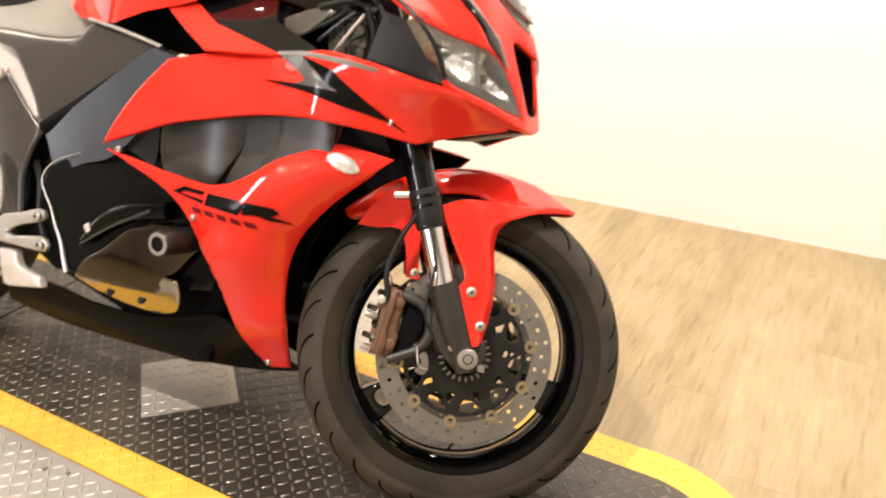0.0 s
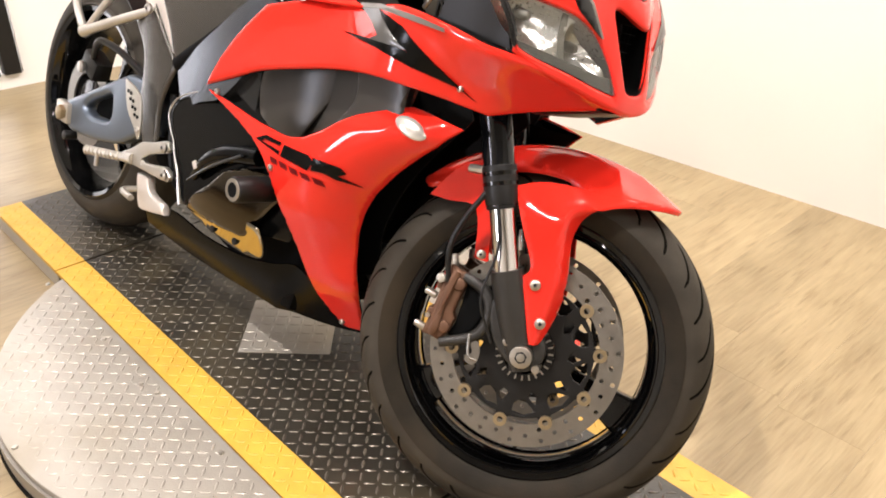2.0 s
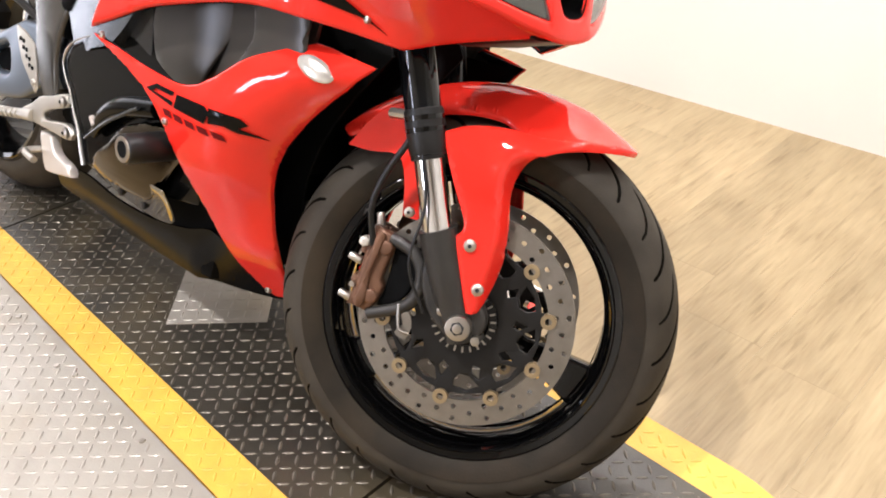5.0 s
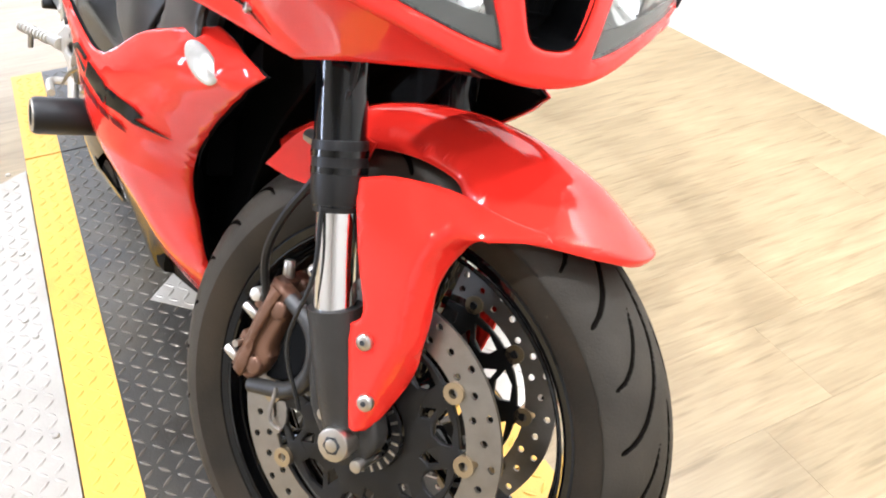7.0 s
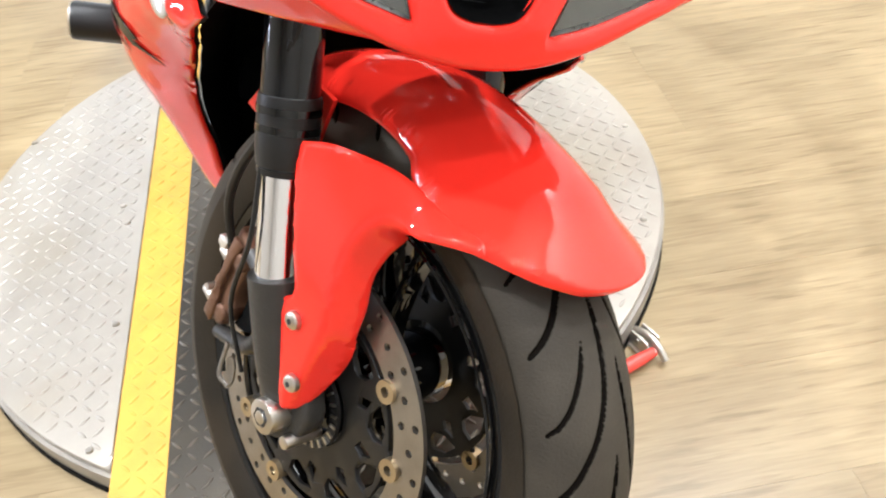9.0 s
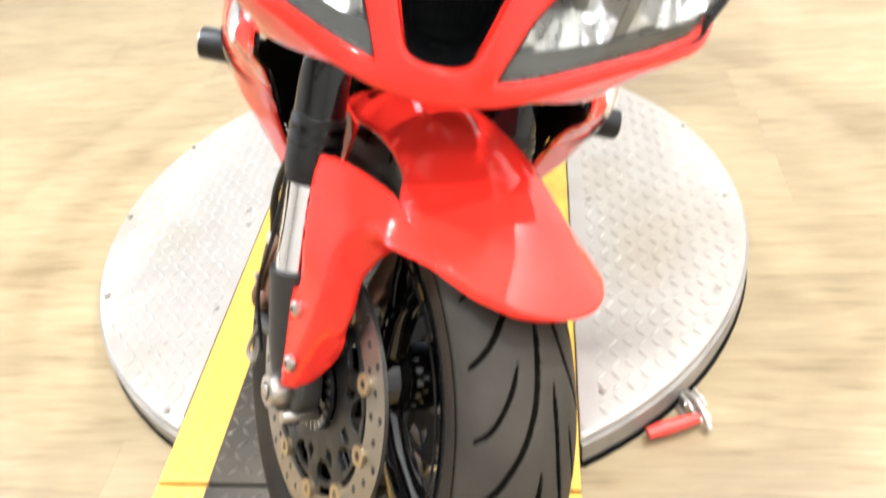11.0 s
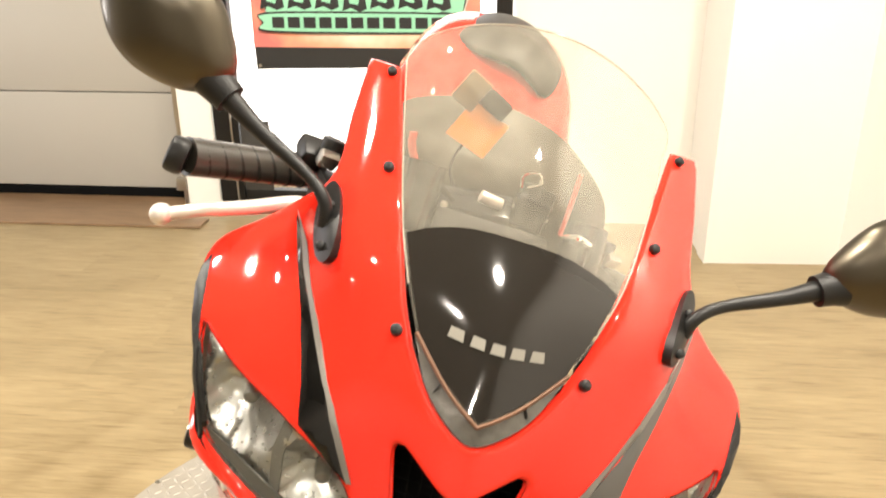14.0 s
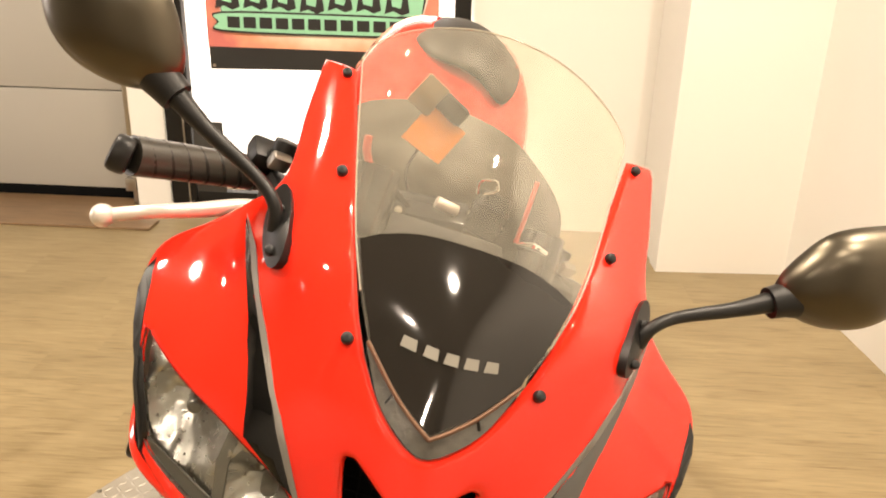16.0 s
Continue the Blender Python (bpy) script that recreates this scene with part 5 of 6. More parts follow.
for s in (1, -1):
    # panel added to fill the gap; its pale colour stands in for reflections
    part("seat_flank", sheet(lambda x, z, s=s: (x, s * (.15 - .5 * (z - .7)), z), curve([(-1.12, .695)] * 2 + [(-.99, .703), (-.88, .704), (-.815, .716)] + [(-.772, .752)] * 2 + [(-.785, .8)] * 2 + [(-1.12, .8)] * 2, 3), (), 0.02, 0.01, (0, s, 0), 0, .006), FLANK, bike, "added seat side panel, coloured pale for its reflections")
    # pale rod added as the highlight on the side cover's top edge
    part("flank_edge", pipe([(-.765, s * .166, .75), (-.68, s * .168, .74), (-.585, s * .168, .724)], [.003, .0035, .003], 8), CAST, bike, "pale rod for the highlight on the cover edge")
    # black plate added only to hide the bright background through the gap
    part("frame_web", side_slab([(-.79, .73), (-.6, .715), (-.4, .735), (-.38, .83), (-.6, .85), (-.79, .83)], .008, s * .06), VOID, bike)
    part("dash_shell", sheet(lambda x, z, s=s: (x, s * (.13 - .35 * (z - .79)), z), curve([(-.375, .81)] * 2 + [(-.312, .836)] + [(-.28, .832)] * 2 + [(-.325, .785)] + [(-.365, .785)] * 2, 4), (), 0.012, 0.006, (0, s, 0), 0, .004), COVER, bike, "grey moulded dash shell")
    fan = part("meter_back", cyl(.042, .02, pose(-.252, s * .1, .785, 90), .038, 28, .004), COVER, bike, "ribbed grey back of the instruments")
    for k in range(7):
        t = radians(-60 + 40 * k)
        part("rib", box(.004, .006, .032, pose(-.252 + .02 * math.sin(t), s * .112, .785 + .02 * math.cos(t), 0, math.degrees(t)), .001), DARK, fan)
    part("dash_strut", pipe([(-.21, s * .14, .83), (-.232, s * .14, .80), (-.255, s * .14, .765)], .0035, 8), STEEL, bike, "thin dash strut")
    for pts, r in (([(-.31, .835), (-.25, .85), (-.2, .84)], .005), ([(-.33, .79), (-.29, .81), (-.255, .835)], .004), ([(-.3, .78), (-.275, .805), (-.24, .835)], .004), ([(-.225, .85), (-.2, .81), (-.2, .76)], .005), ([(-.2, .85), (-.175, .82), (-.165, .77)], .004)):
        part("dash_cable", pipe([(q, s * (.118 + .06 * (.83 - v)), v) for q, v in pts], r, 8), SATIN if r > .004 else FRAME, bike, "dark dash cable")
part("knee_block", box(.05, .03, .036, pose(-.797, -.098, .77), .006), RED, bike, "small red cover block")
part("engine_block", box(.42, .26, .38, pose(-.6, 0, .39, 0, 12), .03), VOID, bike, "black engine block")
part("radiator", box(.05, .22, .2, pose(-.4, 0, .47, 0, -12), .008), VOID, bike)
part("oil_filter", cyl(.04, .09, pose(-.31, 0, .3, 0, 80), None, 24, .006), SATIN, bike)
part("seat", sheet(lambda x, y: (x, y, .79 + .12 * max(0, -.9 - x) ** 1.3 - 1.2 * y * y), curve([(-.86, -.06), (-.86, .06), (-1.0, .13), (-1.15, .14), (-1.25, .12), (-1.25, -.12), (-1.15, -.14), (-1.0, -.13)], 4), (), 0.03, 0.05, (0, 0, 1)), SATIN, bike, "black rider seat")
part("tail_cowl", sheet(lambda x, y: (x, y, .87 + .1 * (-1.2 - x) - 2.5 * y * y), curve([(-1.2, -.12), (-1.2, .12), (-1.45, .09), (-1.68, .04), (-1.68, -.04), (-1.45, -.09)], 4), (), 0.03, 0.06, (0, 0, 1)), RED, bike, "red tail cowl")
part("steering_head", cyl(.045, .2, pose(-.265, 0, .8, 0, -24), None, 20, .006), FRAME, bike)
part("instrument_panel", box(.03, .13, .05, pose(-.25, -.01, .895, 0, -35), .012), SATIN, bike, "black instrument panel")
# curved dark cover between the tank and the bars
part("airbox_cover", sheet(lambda u, z: (-.355 - .8 * max(0, z - .93) - 1.6 * u * u, u, z), curve([(-.14, .84), (-.145, .92), (-.135, .97), (-.07, .998), (-.01, 1.002), (.045, .992), (.085, .97), (.12, .94), (.135, .9), (.13, .84)], 4), (), 0.02, 0.006, (1, 0, .4)), COVER, bike, "grey curved cover ahead of the tank")
fork_plate = part("top_fork_plate", box(.04, .078, .012, pose(-.312, -.024, .912, 8, 18, 0), .004), FRAME, bike, "dark grey top fork plate")
part("plate_bolt", cyl(.0085, .012, pose(-.291, -.058, .908, 0, 60), None, 18, .002), SATIN, fork_plate)
part("plate_bolt", cyl(.0045, .014, pose(-.29, -.058, .9085, 0, 60), None, 6, .001), STEEL, fork_plate)
part("hose_fitting", cyl(.0065, .026, pose(-.297, -.011, .927, 80, 0, 8), None, 14, .002), PEARL, bike)
part("cable", pipe([(-.3, -.11, .9), (-.3, -.08, .928), (-.31, -.03, .9), (-.33, .02, .9)], .004, 8), SATIN, bike)
part("hose_guide", pipe([(-.30, .071, .912), (-.302, .071, .945), (-.306, .07, .98)], .0026, 8), BANNER_RED, bike, "thin red cable")
stem = part("stem_cap", cyl(.0195, .048, pose(-.306, .034, .928, -8, -20), None, 28, .003), SATIN, bike, "black fork stem cap with a steel collar")
part("stem_collar", lathe([(.0212, -.003), (.0222, 0), (.0212, .003), (.0188, .003), (.0188, -.003)], 28, pose(-.305, .034, .936, -8, -20, 0) @ pose(0, 0, 0, 90)), FRAME, stem)
part("stem_ring", lathe([(.021, -.0015), (.021, .0015), (.0188, .0015), (.0188, -.0015)], 28, pose(-.308, .034, .922, -8, -20, 0) @ pose(0, 0, 0, 90)), STEEL, stem)
part("wire_bracket", pipe([(-.296, .014, .951), (-.298, .013, .964), (-.3, .028, .968), (-.297, .032, .959), (-.294, .02, .953)], .0018, 6), CHROME, bike, "small bright wire bracket")
part("switch_wire", pipe([(-.3, -.109, .972), (-.298, -.107, .958), (-.298, -.097, .938)], .0042, 8), BANNER_RED, bike, "short red wire sleeve")
part("wire_clamp", pipe([(-.294, -.104, .945), (-.294, -.085, .937), (-.296, -.07, .926)], [.002, .004, .002], 8), CHROME, bike)
part("cable_end", pipe([(-.297, .072, .911), (-.295, .088, .915), (-.297, .106, .911)], [.002, .0045, .003], 8), CHROME, bike)
part("cover_seam", pipe([(-.362, -.055, .96), (-.354, -.06, .93), (-.352, -.04, .9), (-.352, -.01, .885)], .0018, 6), VOID, bike)

tag = thing("key_tag", "orange paper key tag with a brass key and black fob", "key", BODY)
part("paper_tag", slab([(-.024, -.022), (.02, -.022), (.024, .018), (-.02, .02)], .0012, Matrix.Translation((-.27, -.049, 1.003)) @ pose(0, 0, 0, 0, 0, 90) @ pose(0, 0, 0, 72, 0, 0) @ pose(0, 0, 0, 0, 0, -18)), AMBER, tag, "orange paper tag")
part("key_fob", box(.012, .03, .02, pose(-.272, -.04, 1.03, -25, 0, 0), .004), SATIN, tag, "black key fob")
part("key", box(.004, .026, .034, pose(-.271, -.066, 1.036, -25, 0, 0), .002), BRASS, tag, "brass ignition key")

# -- rear wheel, swingarm and foot controls
TYRE_R = [(.318, 0), (.312, .035), (.297, .06), (.28, .074), (.262, .08), (.248, .0785), (.238, .074), (.238, -.074), (.248, -.0785), (.262, -.08), (.28, -.074), (.297, -.06), (.312, -.035)]
TYRE_F = [(.297, 0), (.294, .02), (.284, .04), (.268, .056), (.25, .061), (.232, .058), (.218, .05), (.213, .044), (.213, -.044), (.218, -.05), (.232, -.058), (.25, -.061), (.268, -.056), (.284, -.04), (.294, -.02)]


def rim_profile(w, lip):
    return [(.222, w), (.222, w + lip), (.216, w + lip + .003), (.207, w + lip), (.204, w - .004), (.198, w - .02), (.193, .012), (.193, -.012), (.198, -w + .02), (.204, -w + .004), (.207, -w - lip), (.216, -w - lip - .003), (.222, -w - lip), (.222, -w), (.205, -w + .012), (.2, 0), (.205, w - .012)]


def spokes(count, wide, thick, parent, turn=0.0):
    for k in range(count):
        pts = curve([(-.018, .035)] * 2 + [(-.014, .09), (-wide * .75, .16)] + [(-wide, .2)] * 2 + [(wide, .2)] * 2 + [(wide * .75, .16), (.014, .09)] + [(.018, .035)] * 2, 4)
        hole = curve([(0, .1), (-wide * .45, .165), (0, .178), (wide * .45, .165)], 4)
        bm = side_slab(pts, thick, 0, .005, [hole] if k else [])
        bm.transform(Matrix.Rotation(2 * math.pi * k / count + turn, 4, "Y"))
        part("spoke", bm, BLACK, parent)


rear = part("rear_wheel", lathe([(r * 1.1, y) for r, y in rim_profile(.074, .007)], 64), BLACK, bike, "black cast rear wheel", Matrix.Translation(R_AXLE))
part("tyre", lathe(curve(TYRE_R, 2), 72), RUBBER, rear, "black rear tyre")
part("hub", cyl(.06, .16, pose(0, 0, 0, 90), None, 32, .006), BLACK, rear)
spokes(3, .045, .05, rear, 0.4)
part("brake_disc", lathe([(.11, -.088), (.11, -.084), (.075, -.084), (.075, -.088)], 48), ROTOR, rear)
arm = part("swingarm", side_slab(curve([(-1.372, .318)] * 2 + [(-1.3, .352), (-1.239, .381), (-1.138, .43)] + [(-1.071, .46)] * 2 + [(-1.0, .462)] + [(-.93, .44)] * 2 + [(-.93, .36)] * 2 + [(-.985, .35), (-1.03, .325), (-1.092, .294), (-1.213, .269)] + [(-1.319, .26)] * 2 + [(-1.374, .278)] * 2, 4), .036, -.135, .012, [curve([(-1.257, .334), (-1.236, .356), (-1.19, .378), (-1.143, .396), (-1.129, .388), (-1.127, .353), (-1.145, .334), (-1.2, .325), (-1.23, .322)], 3)]), BLUEGREY, bike, "blue-grey cast swingarm")
part("swingarm_web", side_slab([(-1.26, .32), (-1.24, .36), (-1.13, .4), (-1.12, .33)], .004, -.12), VOID, arm)
part("swingarm_spar", side_slab(curve([(-1.39, .32)] * 2 + [(-1.25, .37)] + [(-1.07, .46)] * 2 + [(-.93, .43)] + [(-.9, .36)] * 2 + [(-1.13, .28)] + [(-1.37, .28)] * 2, 4), .03, .135, .008), BLUEGREY, arm)
part("axle_nut", cyl(.018, .03, pose(-1.335, -.162, .3, 90), None, 6, .002), BRASS, arm, "dull brass axle nut")
part("adjuster", box(.06, .02, .05, pose(-1.345, -.155, .3), .006), CAST, arm)
part("chain_adjuster_bolt", cyl(.011, .03, pose(-1.32, -.15, .247, 90), None, 14, .002), SATIN, arm)
cal = part("rear_caliper", box(.07, .045, .05, pose(-1.29, -.115, .43, 0, 25), .01), DARK, bike, "dark rear brake caliper")
part("caliper_cap", cyl(.014, .01, pose(-1.31, -.143, .42, 90), None, 16, .002), STEEL, cal)
part("rear_hose", pipe([(-1.28, -.13, .45), (-1.22, -.15, .5), (-1.13, -.15, .5), (-1.02, -.14, .47)], .008, 8), SATIN, bike, "black rear brake hose")
part("rear_hugger", sheet(lambda a, y: (R_AXLE.x + .335 * math.sin(a), y, R_AXLE.z + .335 * math.cos(a) - 1.5 * y * y), [(.2, -.095), (1.2, -.095), (1.2, .095), (.2, .095)], (), 0.08, .004, (1, 0, 1)), SATIN, bike)
bracket = part("rearset_bracket", side_slab([(-.998, .306), (-.96, .325), (-.923, .35), (-.88, .362), (-.838, .378), (-.822, .377), (-.815, .366), (-.825, .356), (-.88, .337), (-.905, .324), (-.916, .314), (-.9, .31), (-.825, .326), (-.81, .322), (-.802, .311), (-.808, .3), (-.83, .297), (-.9, .294), (-.945, .292), (-.994, .286)], .014, -.178, .003), CAST, bike, "cast silver footrest bracket")
for x, z in ((-.83, .366), (-.817, .312)):
    bolt(bracket, (x, -.187, z), (0, -1, 0), .011)
guard = part("heel_guard", side_slab(curve([(-1.008, .463)] * 2 + [(-.97, .456)] + [(-.94, .443)] * 2 + [(-.93, .42), (-.925, .38)] + [(-.932, .352)] * 2 + [(-.95, .372), (-.988, .406)], 3), .005, -.188, .001), CAST, bracket, "perforated silver heel guard")
for k in range(8):
    part("guard_hole", cyl(.004, .002, pose(-.988 + .012 * (k // 2) + .012 * (k % 2), -.191, .442 - .014 * (k // 2) - .002 * (k % 2), 90), None, 10), VOID, guard)
bolt(guard, (-.935, -.191, .372), (0, -1, 0), .007)
peg = part("footpeg", pipe([(-.95, -.185, .304), (-.985, -.2, .3), (-1.04, -.225, .293), (-1.06, -.235, .29)], [.012, .009, .009, .007], 10), CAST, bracket, "ribbed silver footpeg")
for k in range(9):
    q = Vector((-.98, -.2, .3)).lerp(Vector((-1.055, -.233, .291)), k / 8)
    part("peg_rib", cyl(.0105, .0035, Matrix.Translation(q) @ Vector((-.075, -.033, -.009)).to_track_quat("Z", "Y").to_matrix().to_4x4(), None, 8), CAST, peg)
part("peg_feeler", cyl(.005, .03, pose(-1.03, -.222, .278), None, 8), STEEL, peg)
part("brake_pedal", side_slab(curve([(-.945, .275)] * 2 + [(-.9, .278), (-.885, .25)] + [(-.83, .24)] * 2 + [(-.82, .222)] * 2 + [(-.9, .205)] + [(-.925, .205)] * 2, 3), .02, -.165, .004), PEARL, bracket, "silver brake pedal plate")
part("pedal_step", pipe([(-.945, -.17, .238), (-.945, -.2, .236), (-.9, -.205, .234)], .007, 8), CAST, bracket)
hanger = part("passenger_peg_hanger", pipe([(-.97, -.16, .62), (-1.08, -.175, .575), (-1.2, -.178, .53), (-1.24, -.178, .515)], [.009, .01, .011, .015], 10), CAST, bike, "silver passenger footrest hanger")
part("hanger_strut", pipe([(-1.06, -.165, .68), (-1.15, -.175, .6), (-1.23, -.178, .52)], .008, 8), CAST, hanger)
part("passenger_peg", pipe([(-1.24, -.18, .52), (-1.26, -.19, .57), (-1.265, -.195, .63)], .009, 10), CAST, hanger)
bolt(hanger, (-.972, -.178, .618), (0, -1, 0), .012)

def front_tyre(parent):
    """The front tyre: hooked tread grooves cut into the crown, coloured near-black for their shade."""
    pitches, cols = 14, 144
    line = curve(TYRE_F, 6)
    prof = [(v[0], v[1]) for v in line]
    crown = sorted((y, r) for r, y in prof if r > .2495)
    arc = np.r_[0, np.cumsum(np.hypot(np.diff([y for y, _ in crown]), np.diff([r for _, r in crown])))]
    even = np.linspace(0, arc[-1], 140)
    ys, rs = np.interp(even, arc, [y for y, _ in crown]), np.interp(even, arc, [r for _, r in crown])
    mid = float(np.interp(0, ys, even))
    pitch = 2 * math.pi / pitches
    a = np.arange(cols) * pitch / cols
    gu, gv = np.meshgrid(a * .29, even - mid, indexing="ij")
    depth = np.zeros_like(gu)
    hook = [(.0, .006), (.12, .008), (.26, .013), (.38, .023), (.47, .036), (.53, .047), (.57, .058), (.595, .068)]
    short = [(.14, .026), (.22, .033), (.3, .044), (.35, .055), (.375, .066)]
    for s in (1, -1):
        for pts, half in ((hook, .0022), (short, .0017)):
            q = np.array([(v[0] * .29, s * v[1]) for v in curve([(u + (.2 if s > 0 else 0), w) for u, w in pts], 14, False)])
            n = len(q)
            taper = np.minimum(1, np.minimum(np.arange(n) + 2, n + 6 - np.arange(n)) / 12)
            for turn in range(-3, 4):
                d = np.sqrt((gu[..., None] - q[:, 0] - turn * pitch * .29) ** 2 + (gv[..., None] - q[:, 1]) ** 2) / (half * taper)
                depth = np.maximum(depth, np.clip((1.25 - d.min(2)) / .5, 0, 1))
    low = [(r, y) for r, y in prof if r <= .2495]
    k = max(range(len(low)), key=lambda i: abs(low[i][1] - low[i - 1][1]) + abs(low[i][0] - low[i - 1][0]))
    low = low[k:] + low[:k]
    if low[0][1] * ys[-1] < 0:
        low = low[::-1]
    m = len(even) + len(low)
    n = pitches * cols
    ang = np.arange(n) * 2 * math.pi / n
    rad = np.zeros((n, m))
    rad[:, :len(even)] = rs[None] - .0028 * np.tile(depth, (pitches, 1))
    rad[:, len(even):] = np.array([r for r, _ in low])[None]
    wide = np.r_[ys, [y for _, y in low]]
    co = np.stack([rad * np.sin(ang)[:, None], np.broadcast_to(wide, (n, m)), rad * np.cos(ang)[:, None]], 2).reshape(-1, 3)
    i, j = np.meshgrid(np.arange(n), np.arange(m), indexing="ij")
    i2, j2 = (i + 1) % n, (j + 1) % m
    quads = np.stack([i * m + j, i * m + j2, i2 * m + j2, i2 * m + j], 2).reshape(-1, 4)
    me = bpy.data.meshes.new("tyre")
    me.from_pydata(co.tolist(), [], quads.tolist())
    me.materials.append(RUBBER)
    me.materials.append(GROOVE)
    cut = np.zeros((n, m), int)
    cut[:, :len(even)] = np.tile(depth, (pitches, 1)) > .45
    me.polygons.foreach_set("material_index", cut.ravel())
    me.shade_smooth()
    me.set_sharp_from_angle(angle=radians(50))
    me.update()
    ob = new("tyre", me)
    ob.parent = parent
    return tagged(ob, "worn black front tyre with curved grooves")


# -- front end, turned to full lock
AXLE = Vector((0, 0, .297))
front = part("front_wheel", lathe(rim_profile(.045, .006), 72), BLACK, bike, "gloss black cast front wheel", STEER @ Matrix.Translation(AXLE) @ Matrix.Scale(.968, 4))
tyre = front_tyre(front)
for s in (1, -1):
    part("sidewall_band", lathe([(.2485, s * .0632), (.232, s * .0606), (.219, s * .0535), (.219, s * .048), (.24, s * .055)], 96), SIDEWALL, tyre, "dusty brown tyre sidewall")
part("hub", cyl(.04, .15, pose(0, 0, 0, 90), None, 32, .004), BLACK, front)
spokes(3, .036, .03, front, radians(107))
for s in (1, -1):
    for r, y in ((.2065, .0545), (.2005, .042), (.197, .03)):
        part("rim_ridge", lathe([(r, s * y), (r - .0022, s * (y + .0012)), (r - .0038, s * (y - .0006)), (r - .002, s * (y - .002))], 72), BLACK, front)


ring_holes = []
for k in range(36):
    for j, r in enumerate((.128, .146) if k % 2 else (.137,)):
        a = 2 * math.pi * k / 36
        ring_holes.append([(r * math.sin(a) + .004 * math.cos(t), r * math.cos(a) + .004 * math.sin(t)) for t in [q * math.pi / 4 for q in range(8)]])
circle = lambda r, n: [(r * math.sin(2 * math.pi * k / n), r * math.cos(2 * math.pi * k / n)) for k in range(n)]
for s in (-1, 1):
    disc = part("brake_disc", side_slab(circle(.155, 96), .0045, s * .077, 0, [circle(.118, 72), *ring_holes]), ROTOR, front, "drilled steel brake disc")
    polar = lambda r, t: (r * math.sin(t), r * math.cos(t))
    windows = [circle(.047, 32)]
    for k in range(10):
        a = 2 * math.pi * k / 10
        windows.append([polar(.1, a + .12), polar(.104, a + .31), polar(.1, a + .5), polar(.088, a + .5), polar(.08, a + .42), polar(.084, a + .24)])
        windows.append([polar(.073, a + .02), polar(.09, a + .1), polar(.078, a + .2), polar(.068, a + .16)])
    rim_line = [polar(.119 if abs((k % 12) - 6) > 4 else .109, 2 * math.pi * k / 120) for k in range(120)]
    arms = side_slab(rim_line, .006, s * .074, .001, windows)
    part("carrier", arms, SATIN, disc, "black disc carrier")
    for k in range(10):
        a = 2 * math.pi * k / 10
        part("bobbin", lathe([(.011, s * .071), (.011, s * .083), (.005, s * .083), (.005, s * .071)], 16, Matrix.Translation((.118 * math.sin(a), 0, .118 * math.cos(a)))), BRASS, disc)
sensor = part("sensor_ring", lathe([(.047, -.084), (.047, -.08), (.036, -.08), (.036, -.084)], 40), SATIN, front, "toothed black sensor ring")
for k in range(24):
    a = 2 * math.pi * k / 24
    part("tooth", box(.0025, .002, .008, Matrix.Rotation(a, 4, "Y") @ Matrix.Translation((0, -.085, .042))), STEEL, sensor, smooth=0)

